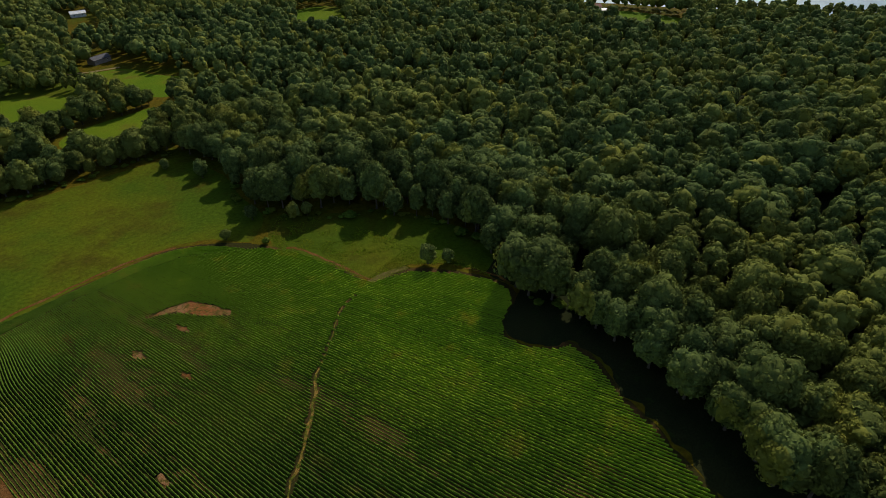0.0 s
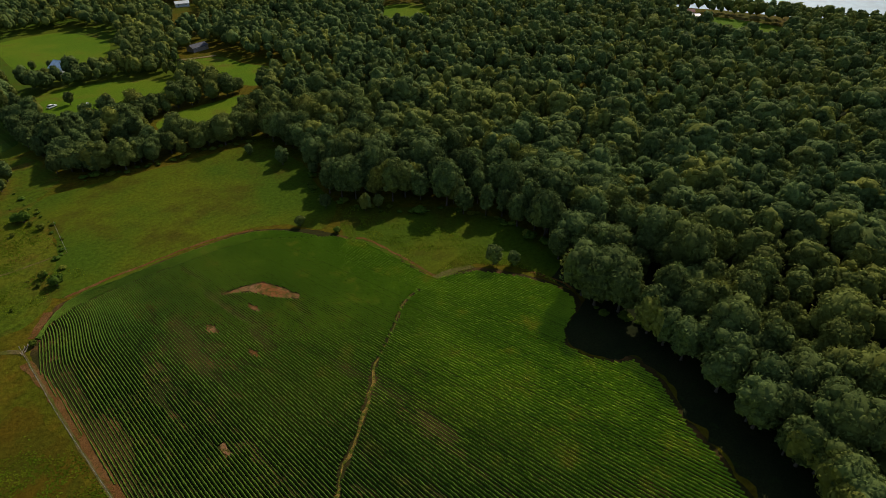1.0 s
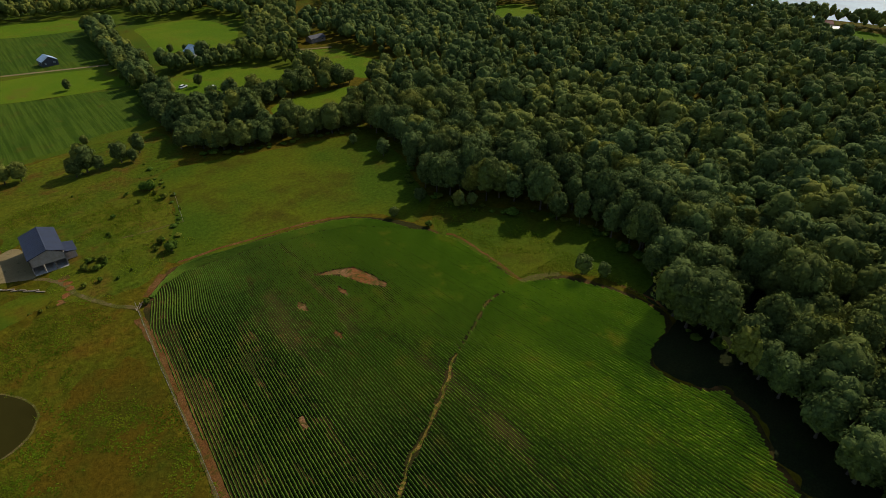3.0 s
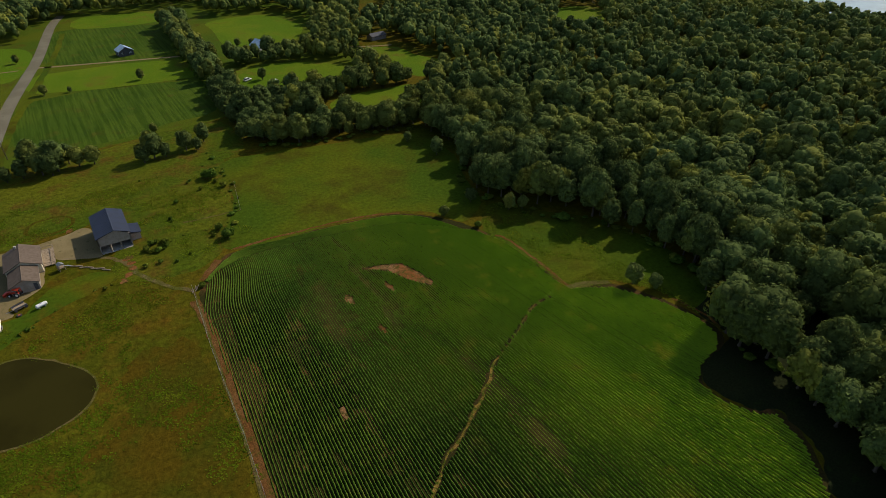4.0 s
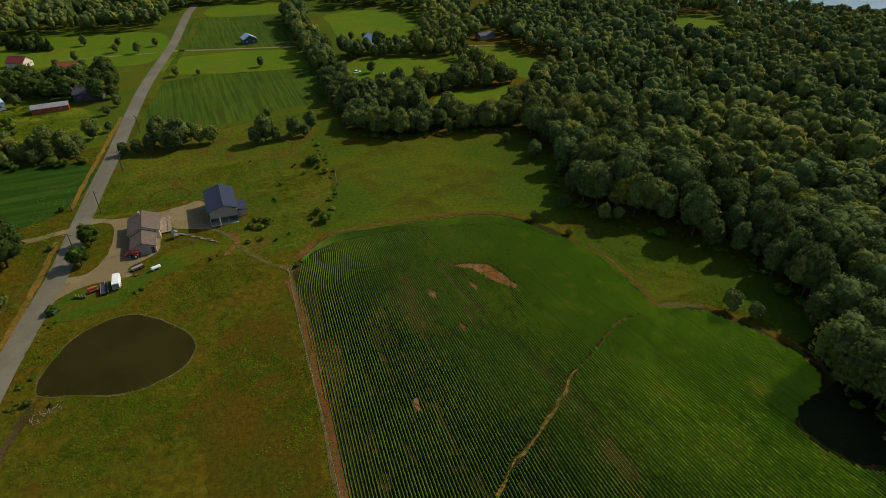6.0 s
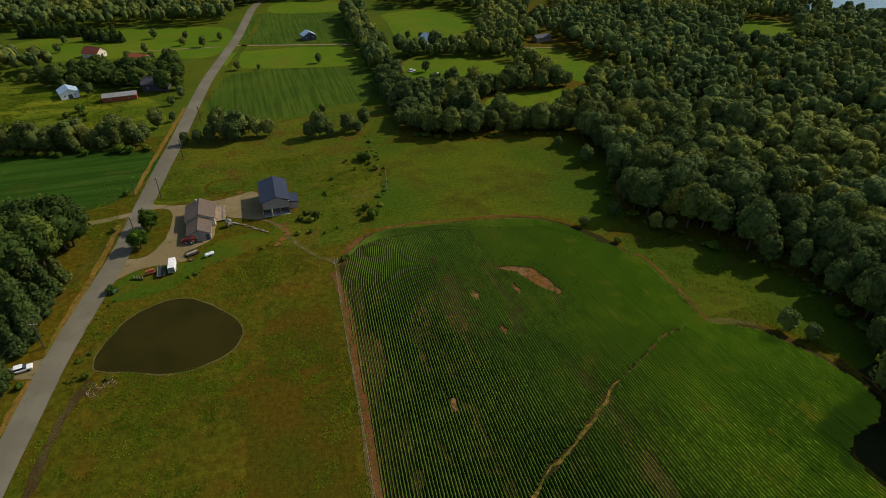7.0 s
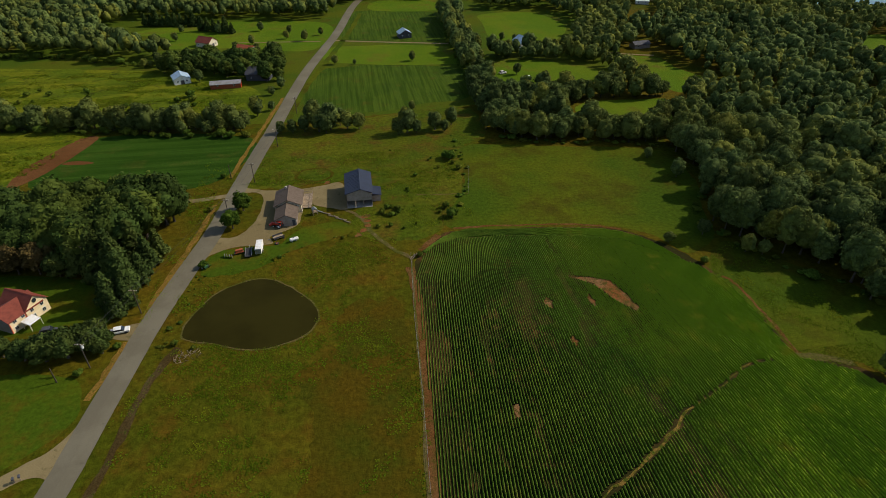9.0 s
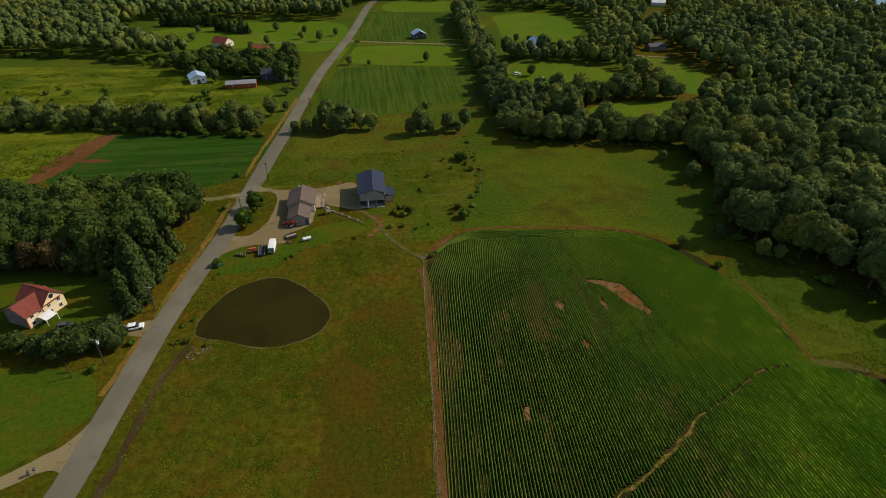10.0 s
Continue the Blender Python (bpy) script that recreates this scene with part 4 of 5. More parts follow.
SHRUBS = [*[(8.6 + 2.9 * math.cos(k * 0.48), 166.0 + 2.6 * math.sin(k * 0.48), 0.5) for k in range(13)], (-47.5, 111, 0.45), (-42.8, 109.0, 0.55), (-46.4, 143, 0.9), (-50, 176, 0.5), (-49.5, 200.5, 1.0), (34.5, 203, 1.5), (33, 204.5, 0.9), (36, 204, 0.8), (29, 196, 0.5), (36.5, 194, 0.6), (35, 199, 0.8), (27, 166, 0.9), (28, 160, 1.0), (24.5, 163, 0.7), (15, 139, 0.6), (95.2, 123, 0.6), (12, 155, 0.5), (-66.5, 104, 0.7), (-60.6, 112, 0.5), (16, 157, 0.4), (8, 157, 0.5), (4, 157, 0.4)]
for i, (x, y, s) in enumerate(SHRUBS):
    plant(shrub[i % 3], x, y, s, 61 * i)
for k in range(34):
    t = k / 33
    plant(shrub[k % 3], -27 + 23.5 * t + rng.uniform(-1.0, 1.0), 143.5 + 14 * t - 3.2 * t * t + rng.uniform(-0.7, 0.7), 0.12 + 0.3 * rng.random() ** 2, 61 * k, "low weeds on the bank below the farmyard")


def fringe(points, gap, low, high, label):
    """Low shrubs along the foot of a wood or hedge."""
    line = smooth_loop(points, 10, 0.0, 1.0, closed=False)
    run = 0.0
    for a, b in zip(line, line[1:]):
        run += (b - a).length
        if run > gap:
            run -= gap * rng.uniform(0.7, 1.5) if low < 0.5 else gap
            plant(shrub[rng.randrange(3)], b.x + rng.uniform(-1.6, 1.6), b.y + rng.uniform(-1.6, 1.6), low + (high - low) * rng.random() ** 2, rng.uniform(0, 360), label, 0.5 if low < 0.5 else 1.0)


fringe([(41, 232), (39, 205), (37, 182), (30, 166), (26, 156)], 2.0, 0.14, 0.6, "low weeds along the old fence line")
fringe([(14, 152), (10, 160), (16, 170), (24, 168)], 3.4, 0.12, 0.4, "low weeds in the rough meadow")
fringe([(-45.6, 146), (-47.2, 132), (-49.0, 118), (-50.6, 108)], 1.1, 0.12, 0.42, "bright green weeds along the road's ditch")
fringe([(-176, 261), (-123, 255), (-85, 245), (-46, 239)], 3.0, 0.7, 1.3, "bushy shrub at the foot of the tree belt")
fringe([(-215, 383), (-165, 374), (-118, 353), (-98, 368)], 4.0, 0.9, 1.6, "bushy shrub at the far wood's foot")
fringe([(55, 221), (78, 212.5), (100, 208.5), (121, 202)], 2.0, 0.45, 1.3, "bushy shrub at the foot of the hedgerow")
fringe([(116, 164), (106, 144), (111, 129), (119, 115), (128, 106), (132, 94), (132, 76), (130, 64), (124, 52), (116, 46), (114, 37), (116, 28), (112, 15), (107, 3), (103, -8), (98, -20)], 2.6, 0.45, 1.6, "bushy undergrowth at the wood's edge")
fringe([(57, 256), (60, 290), (62, 340), (65, 395), (71, 455)], 4.0, 0.7, 1.2, "bushy shrub at the foot of the hedgerow")
for i in range(46):
    x, y = rng.uniform(-180, -55), rng.uniform(272, 330)
    if y > 300 - 0.25 * (x + 55) * 0.6:
        continue
    plant(shrub[i % 3], x, y, rng.uniform(0.5, 1.3), 61 * i)
for i in range(9):
    plant(shrub[i % 3], rng.uniform(12, 44), rng.uniform(178, 232), rng.uniform(0.2, 0.5), 61 * i)
for ob in masters:
    if ob.name not in used:
        for child in list(ob.children):
            bpy.data.objects.remove(child)
        bpy.data.objects.remove(ob)


# ---- buildings ----
def gable_roof(x0, x1, y0, y1, eave, ridge_z, over, material, parent, ridge_x=None, label="", thick=0.18):
    """Two sloping slabs over a ridge along y."""
    rx = (x0 + x1) / 2 if ridge_x is None else ridge_x
    kl, kr = (ridge_z - eave) / (rx - x0), (ridge_z - eave) / (x1 - rx)
    a, b = x0 - over, x1 + over
    za, zb = eave - kl * over, eave - kr * over
    roof = part("roof", prism([(a, za), (rx, ridge_z), (b, zb), (b, zb + thick), (rx, ridge_z + thick), (a, za + thick)], y0 - over, y1 + over), material, parent, label)
    part("ridge_cap", prism([(rx - 0.2, ridge_z + thick - 0.08), (rx, ridge_z + thick + 0.05), (rx + 0.2, ridge_z + thick - 0.08)], y0 - over, y1 + over), material, roof)
    return roof


def gable_body(x0, x1, y0, y1, eave, ridge_z, material, parent, ridge_x=None, label=""):
    rx = (x0 + x1) / 2 if ridge_x is None else ridge_x
    return part("wall", prism([(x0, 0), (x1, 0), (x1, eave), (rx, ridge_z), (x0, eave)], y0, y1), material, parent, label)


def window(parent, x, y, z, w, h, face, frame_mat):
    """A framed window on a wall that faces along x or y."""
    d = 0.07
    sx, sy = (d, w / 2) if face in ("+x", "-x") else (w / 2, d)
    bm = box(x - sx, x + sx, y - sy, y + sy, z - h / 2, z + h / 2, bevel=0.02)
    fr = part("window", bm, frame_mat, parent)
    k = 1 if face[0] == "+" else -1
    ox, oy = (k * 0.05, 0) if face[1] == "x" else (0, k * 0.05)
    for s in (-1, 1):
        dx, dy = (0, s * w * 0.23) if face[1] == "x" else (s * w * 0.23, 0)
        px, py = (0.04, w * 0.19) if face[1] == "x" else (w * 0.19, 0.04)
        part("pane", box(x + ox + dx - px, x + ox + dx + px, y + oy + dy - py, y + oy + dy + py, z - h * 0.42, z + h * 0.42), M["glass"], fr)
    return fr


def seams(parent, x0, x1, y0, y1, z0, z1, count, material):
    """Standing ribs of a metal roof slope that falls from x0 to x1."""
    for i in range(count):
        y = y0 + (y1 - y0) * (i + 0.5) / count
        bm = bmesh.new()
        d = Vector((x1 - x0, 0, z1 - z0))
        m = Matrix.Translation(((x0 + x1) / 2, y, (z0 + z1) / 2)) @ Matrix.Rotation(-math.atan2(d.z, d.x), 4, "Y") @ Matrix.Diagonal((d.length, 0.05, 0.06, 1))
        bmesh.ops.create_cube(bm, size=1, matrix=m)
        part("roof_rib", bm, material, parent)


# tan bungalow
h = thing("house", -24.4, 170.5, 0, "beige house with brown shingle roof beside the farmyard", "house")
gable_body(-4.2, 4.2, 0, 10, 2.9, 4.9, M["beige"], h)
r = gable_roof(-4.2, 4.2, 0, 10, 2.9, 4.9, 0.45, M["tan_roof"], h)
gable_body(-3.5, 3.0, -8.2, -0.01, 2.5, 4.0, M["taupe"], h)
gable_roof(-3.5, 3.0, -8.2, -0.5, 2.5, 4.0, 0.4, M["tan_roof"], h)
part("foundation", box(-4.28, 4.28, -0.02, 10.08, -0.1, 0.3), M["concrete"], h)
part("garage_door", box(-2.3, 1.2, -8.27, -8.19, 0.05, 2.2, bevel=0.02), M["taupe"], h)
part("door", box(1.7, 2.6, -8.27, -8.19, 0.1, 2.15, bevel=0.02), M["dark_roof"], h)
for y in (2.0, 5.0, 8.0):
    window(h, 4.2, y, 1.7, 1.2, 1.1, "+x", M["white"])
    window(h, -4.2, y, 1.7, 1.2, 1.1, "-x", M["white"])
window(h, 3.0, -4, 1.5, 1.1, 1.0, "+x", M["white"])
part("chimney", box(-1.2, -0.6, 8.6, 9.2, 4.2, 5.4, bevel=0.03), M["concrete"], h)

deck = thing("deck", -18.6, 177.6, 0, "pale boarded deck with railings beside the house", "deck")
for i in range(12):
    part("board", box(-1.55, 1.55, -5.0 + i * 0.84, -4.22 + i * 0.84, 0.32, 0.40), M["wood"], deck)
for x, y in ((-1.5, -5), (1.5, -5), (1.5, -1.6), (1.5, 1.7), (1.5, 5), (-1.5, 5)):
    part("post", box(x - 0.06, x + 0.06, y - 0.06, y + 0.06, 0, 1.3), M["wood"], deck)
part("rail", box(1.44, 1.56, -5, 5, 1.22, 1.32), M["wood"], deck)
part("rail", box(-1.5, 1.5, -5.06, -4.94, 1.22, 1.32), M["wood"], deck)
part("rail", box(-1.5, 1.5, 4.94, 5.06, 1.22, 1.32), M["wood"], deck)

# navy-roofed barn: solid upper front over an open bay
b = thing("barn", -1.1, 171.2, 0, "grey-tan metal barn with navy roof and open bay", "barn")
RX, EL, ER, RZ = 0.4, 5.0, 4.3, 6.5
part("wall", prism([(-4.4, 0), (-4.2, 0), (-4.2, EL), (-4.4, EL)], 0, 15), M["taupe"], b)
part("wall", prism([(4.0, 0), (4.2, 0), (4.2, ER), (4.0, ER)], 0, 15), M["taupe"], b)
part("wall", prism([(-4.4, 0), (4.2, 0), (4.2, ER), (RX, RZ), (-4.4, EL)], 14.8, 15), M["taupe"], b)
part("wall", prism([(-4.4, 2.4), (4.2, 2.4), (4.2, ER), (RX, RZ), (-4.4, EL)], 0, 0.15), M["taupe"], b)
part("wall", prism([(-4.2, 0), (4.0, 0), (4.0, 2.9), (-4.2, 2.9)], 5.0, 5.15), M["taupe"], b)
for x in (-4.3, -1.6, 1.2, 4.05):
    part("post", box(x - 0.1, x + 0.1, 0.02, 0.2, 0, 2.45), M["wood"], b)
rf = gable_roof(-4.4, 4.2, 0, 15, 5.0, RZ, 0.35, M["navy"], b, ridge_x=RX)
seams(rf, -4.7, RX, 0, 15, 5.06, RZ + 0.20, 15, M["navy"])
lean = part("lean_to", box(4.22, 7.0, 3.0, 8.6, 0, 2.2), M["taupe"], b)
part("roof", prism([(4.2, 2.9), (7.4, 2.2), (7.4, 2.36), (4.2, 3.06)], 2.7, 8.9), M["navy"], lean)
part("slab", box(-4.2, 4.0, -0.6, 14.8, -0.1, 0.1), M["concrete"], b)

# cream house with red roof: a long wing and a cross gable flush with its sunny wall
c = thing("house", -87.2, 121.3, -27.7, "cream house with red roof among trees", "house")
gable_body(-7.4, 0, 0, 9.4, 3.7, 5.7, M["cream"], c)
gable_roof(-7.4, 0, 0, 9.0, 3.7, 5.7, 0.45, M["red_roof"], c)
cross = part("cross_gable", prism([(-3.0, 0), (3.0, 0), (3.0, 3.9), (0, 6.5), (-3.0, 3.9)], -0.25, 8.2), M["cream"], c)
cross.matrix_basis = pose(0, 7.4, 0, 0, 0, 90)
top = gable_roof(-3.0, 3.0, -0.25, 8.2, 3.9, 6.5, 0.4, M["red_roof"], c)
top.matrix_basis = pose(0, 7.4, 0, 0, 0, 90)
# taupe skin over the cream gable: its shaded side painted as colour
part("shaded_front_wall", prism([(-7.36, 0), (-0.04, 0), (-0.04, 3.6), (-3.7, 5.55), (-7.36, 3.6)], -0.08, -0.02), M["taupe"], c)
for y, z in ((1.4, 2.9), (3.6, 2.9), (1.2, 1.1)):
    window(c, 0.0, y, z, 1.0, 0.95, "+x", M["white"])
for y, z in ((6.0, 3.1), (8.8, 3.1), (6.0, 1.2), (8.8, 1.2)):
    window(c, 0.25, y, z, 0.95, 1.1, "+x", M["white"])
part("arched_window", tube((0.2, 7.4, 5.0), (0.34, 7.4, 5.0), 0.6, 0.6, 18), M["glass"], c)
part("door", box(-0.04, 0.06, 4.5, 5.3, 0.1, 2.2, bevel=0.02), M["redpaint"], c)
for x in (-0.35, 0.35):
    part("corner_board", box(-0.06 + x * 0.1, 0.06 + x * 0.1, -0.1 + (0 if x < 0 else 4.3), 0.06 + (0 if x < 0 else 4.3), 0, 3.6), M["redpaint"], c)
patio = thing("patio_awning", -83.6, 123.6, -27.7, "small white awning on posts beside the cream house", "awning")
part("canopy", prism([(-1.4, 2.3), (1.4, 1.9), (1.4, 1.98), (-1.4, 2.38)], -1.6, 1.6), M["white"], patio)
for x, y in ((-1.3, -1.5), (1.3, -1.5), (1.3, 1.5), (-1.3, 1.5)):
    part("post", box(x - 0.05, x + 0.05, y - 0.05, y + 0.05, 0, 1.95), M["white"], patio)


def farm_building(name, x, y, turn, w, d, eave, ridge_z, wall, roof, label, category, end=None):
    ob = thing(name, x, y, turn, label, category)
    gable_body(-w / 2, w / 2, -d / 2, d / 2, eave, ridge_z, M[wall], ob)
    gable_roof(-w / 2, w / 2, -d / 2, d / 2, eave, ridge_z, 0.4, M[roof], ob)
    part("door", box(-0.9, 0.9, -d / 2 - 0.06, -d / 2 + 0.04, 0.05, 2.1), M["dark_roof"], ob)
    for k in (-0.28, 0.28):
        window(ob, k * w, -d / 2, 1.7, 0.9, 0.9, "-y", M["white"])
        window(ob, w / 2, k * d, 1.7, 0.9, 0.9, "+x", M["white"])
        window(ob, -w / 2, k * d, 1.7, 0.9, 0.9, "-x", M["white"])
    if end:
        part("gable_end", prism([(-w / 2 - 0.02, 0), (w / 2 + 0.02, 0), (w / 2 + 0.02, eave - 0.02), (0, ridge_z - 0.02), (-w / 2 - 0.02, eave - 0.02)], -d / 2 - 0.12, -d / 2 - 0.07), M[end], ob)
        part("gable_end", prism([(-w / 2 - 0.02, 0), (w / 2 + 0.02, 0), (w / 2 + 0.02, eave - 0.02), (0, ridge_z - 0.02), (-w / 2 - 0.02, eave - 0.02)], d / 2 + 0.07, d / 2 + 0.12), M[end], ob)
    return ob


farm_building("shed", -88.5, 319, 20, 8, 9, 2.8, 4.6, "white", "blue", "white shed with pale blue roof under trees", "shed")
farm_building("pole_barn", -64.0, 306.5, 94, 5.5, 14.5, 2.4, 3.4, "rust", "grey_roof", "long low red shed with grey metal roof", "shed", "redpaint")
farm_building("house", -48.5, 318, 80, 8, 12, 3.6, 6.4, "dark_roof", "dark_roof", "dark grey farmhouse half hidden by trees", "house")
farm_building("house", -88.0, 391, 60, 8, 10, 3.0, 5.6, "beige", "red_roof", "small beige house with red-brown roof", "house")
farm_building("house", -61.5, 370, 60, 7, 11, 2.8, 4.8, "white", "rust", "white house with rusty brown roof", "house")
farm_building("house", 36.0, 393, 10, 8, 7, 3.0, 5.2, "dark_roof", "blue", "small blue-grey house at the field's edge", "house")
farm_building("house", 105.5, 355, 20, 9, 9, 4.2, 7.0, "white", "blue", "white farmhouse with grey-blue roof", "house")
farm_building("house", 177.0, 344, 100, 6, 11, 2.6, 3.9, "taupe", "dark_roof", "long dark house at the wood's edge", "house")
farm_building("barn", 236.0, 468, 70, 5, 10, 2.6, 4.0, "white", "white", "white barn in a far clearing", "barn")
farm_building("barn", 463.0, 158, 40, 6, 13, 3.0, 4.6, "beige", "red_roof", "long white barn with reddish roof far off", "barn")
farm_building("shed", 456.0, 148, 40, 5, 7, 2.6, 3.6, "white", "grey_roof", "white shed in the far clearing", "shed")
farm_building("house", -178.0, 500, 60, 8, 12, 3.0, 5.0, "white", "grey_roof", "white house below the far woods", "house")
farm_building("shed", -188.0, 489, 60, 6, 8, 2.6, 4.0, "beige", "grey_roof", "pale shed below the far woods", "shed")


# ---- poles and wires ----
def utility_pole(x, y, height, arm=True):
    ob = thing("utility_pole", x, y, -12, "weathered wooden utility pole beside the road", "utility pole", "poles along the road")
    part("pole", tube((0, 0, -0.1), (0, 0, height), 0.15, 0.10, 10), M["bark"], ob)
    if arm:
        part("crossarm", box(-1.1, 1.1, -0.06, 0.06, height - 0.55, height - 0.40), M["wood"], ob)
        for dx in (-1.0, -0.4, 0.4, 1.0):
            part("insulator", tube((dx, 0, height - 0.40), (dx, 0, height - 0.22), 0.05, 0.03, 8), M["white"], ob)
    return ob


POLES = [(-64.9, 106.2, 7.6), (-58.6, 124.6, 7.8), (-43.0, 169.0, 7.8), (-37.9, 194.6, 7.8), (-32.2, 225.5, 7.8), (-26.5, 262, 7.8)]
for x, y, hh in POLES:
    utility_pole(x, y, hh)
tr = thing("transformer", -64.6, 105.9, 0, "white drum transformer on a pole", "transformer", z=6.3)
part("drum", tube((0.3, 0, 0), (0.3, 0, 0.75), 0.24, 0.24, 14), M["white"], tr)
part("bracket", box(-0.22, 0.1, -0.04, 0.04, 0.3, 0.42), M["steel"], tr)
utility_pole(-70.7, 102.6, 4.4, False)
utility_pole(-46.8, 199.5, 5.5, False)


def wire(a, b, sag):
    cu = bpy.data.curves.new("power_line", "CURVE")
    cu.dimensions, cu.bevel_depth, cu.bevel_resolution = "3D", 0.025, 1
    sp = cu.splines.new("POLY")
    sp.points.add(12)
    for i in range(13):
        t = i / 12
        p = Vector(a).lerp(Vector(b), t)
        sp.points[i].co = (p.x, p.y, p.z - sag * 4 * t * (1 - t), 1)
    cu.materials.append(M["black"])
    tagged(new("power_line", cu), "thin dark power line between poles", "wire", "power lines")


for (xa, ya, ha), (xb, yb, hb) in zip(POLES, POLES[1:]):
    for dx in (-1.0, 1.0):
        wire((xa + dx, ya + 0.2 * dx, ha - 0.22), (xb + dx, yb + 0.2 * dx, hb - 0.22), 0.5)


# ---- machines and yard things ----
def wheel(parent, x, y, r, w, name="wheel"):
    t = part(name, tube((x - w / 2, y, r), (x + w / 2, y, r), r, r, 18), M["black"], parent)
    part("rim", tube((x - w / 2 - 0.02, y, r), (x + w / 2 + 0.02, y, r), r * 0.55, r * 0.55, 14), M["white"], t)


t = thing("tractor", -27.0, 162.2, 60, "bright red farm tractor on the gravel", "tractor")
part("hood", box(-0.4, 0.4, 0.3, 1.9, 0.7, 1.35, bevel=0.1), M["redpaint"], t)
part("chassis", box(-0.3, 0.3, -1.2, 1.8, 0.45, 0.75, bevel=0.04), M["black"], t)
part("seat", box(-0.3, 0.3, -0.9, -0.3, 1.0, 1.5, bevel=0.08), M["black"], t)
part("canopy", box(-0.7, 0.7, -1.2, 0.4, 2.1, 2.2, bevel=0.04), M["redpaint"], t)
for x in (-0.6, 0.6):
    part("canopy_post", box(x - 0.04, x + 0.04, -1.15, -1.07, 0.8, 2.12), M["redpaint"], t)
    part("fender", box(x - 0.25, x + 0.25, -1.2, 0.1, 1.15, 1.28, bevel=0.05), M["redpaint"], t)
part("loader", box(-0.9, 0.9, 2.5, 3.1, 0.15, 0.8, bevel=0.06), M["redpaint"], t)
for x in (-0.55, 0.55):
    part("loader_arm", tube((x, 0.6, 1.3), (x, 2.6, 0.6), 0.08, 0.08, 8), M["redpaint"], t)
    wheel(t, x * 1.5, -0.6, 0.7, 0.4)
    wheel(t, x * 1.4, 1.4, 0.42, 0.28)

tr = thing("box_trailer", -31.6, 149.6, 0, "white enclosed box trailer on the grass", "trailer")
part("body", box(-0.9, 0.9, -2.8, 2.4, 0.5, 2.3, bevel=0.08), M["white"], tr)
part("drawbar", box(-0.08, 0.08, 2.6, 4.4, 0.5, 0.62), M["steel"], tr)
part("rear_door", box(-0.8, 0.8, -2.86, -2.78, 0.65, 2.15, bevel=0.02), M["steel"], tr)
for y in (-1.2, -0.3):
    for x in (-0.92, 0.92):
        wheel(tr, x, y, 0.34, 0.22)
ut = thing("flatbed_trailer", -34.6, 148.4, 4, "dark flatbed trailer beside the box trailer", "trailer")
part("bed", box(-0.95, 0.95, -2.6, 2.2, 0.5, 0.65, bevel=0.03), M["black"], ut)
for x in (-0.9, 0.9):
    part("side_rail", box(x - 0.04, x + 0.04, -2.6, 2.2, 0.65, 1.0), M["steel"], ut)
    wheel(ut, x * 1.12, -0.4, 0.34, 0.2)
part("drawbar", box(-0.06, 0.06, 2.2, 3.8, 0.45, 0.55), M["steel"], ut)
im = thing("farm_implement", -37.3, 148.6, 15, "rusty orange farm implement on the grass", "implement")
part("frame", box(-1.3, 1.3, -0.4, 0.5, 0.5, 0.75, bevel=0.06), M["rust"], im)
part("hopper", prism([(-0.9, 0.75), (0.9, 0.75), (1.1, 1.5), (-1.1, 1.5)], -0.3, 0.4), M["rust"], im)
part("drawbar", tube((0, 0.5, 0.6), (0.3, 2.2, 0.5), 0.07, 0.07, 8), M["rust"], im)
for x in (-1.3, 1.3):
    wheel(im, x, 0, 0.42, 0.2)
rk = thing("hay_rake", -40.3, 147.2, -20, "dark iron wheel rake on the grass", "implement")
part("beam", tube((-1.4, 0, 0.7), (1.4, 0, 0.7), 0.05, 0.05, 8), M["rust"], rk)
for x in (-1.2, -0.4, 0.4, 1.2):
    part("rake_wheel", tube((x, -0.03, 0.55), (x + 0.1, 0.03, 0.55), 0.55, 0.55, 16), M["steel"], rk)
sp = thing("spreader", -45.9, 142.6, 30, "green iron implement at the roadside", "implement")
part("box", prism([(-0.4, 0.5), (0.4, 0.5), (0.6, 1.1), (-0.6, 1.1)], -1.0, 1.0), M["greenmetal"], sp)
part("shield", box(-0.8, 0.8, 1.2, 1.32, 0.4, 1.5, bevel=0.04), M["white"], sp)
for x in (-0.9, 0.9):
    wheel(sp, x, 0, 0.5, 0.2)
ct = thing("hay_wagon", -26.6, 155.4, 25, "dark wooden farm wagon beside the yard", "wagon")
part("bed", box(-1.6, 1.6, -0.9, 0.9, 0.6, 0.72), M["wood"], ct)
for y in (-0.88, 0.88):
    part("side", box(-1.6, 1.6, y - 0.04, y + 0.04, 0.72, 1.15), M["dark_roof"], ct)
for x in (-1.2, 1.2):
    for y in (-0.8, 0.8):
        part("wheel", tube((x, y - 0.1, 0.38), (x, y + 0.1, 0.38), 0.38, 0.38, 16), M["black"], ct)
part("drawbar", tube((-1.6, 0, 0.5), (-3.2, 0.5, 0.35), 0.05, 0.05, 8), M["steel"], ct)
ty = thing("tyre", -26.9, 152.3, 0, "old black tyre lying on the grass", "tyre")
part("tread", tube((0, 0, 0), (0, 0, 0.3), 0.6, 0.6, 20), M["black"], ty)
part("rim", tube((0, 0, 0.05), (0, 0, 0.32), 0.3, 0.3, 16), M["rust"], ty)
tk = thing("propane_tank", -21.8, 153.0, 20, "white horizontal propane tank on the lawn", "tank")
bm = tube((-1.1, 0, 0.85), (1.1, 0, 0.85), 0.5, 0.5, 20)
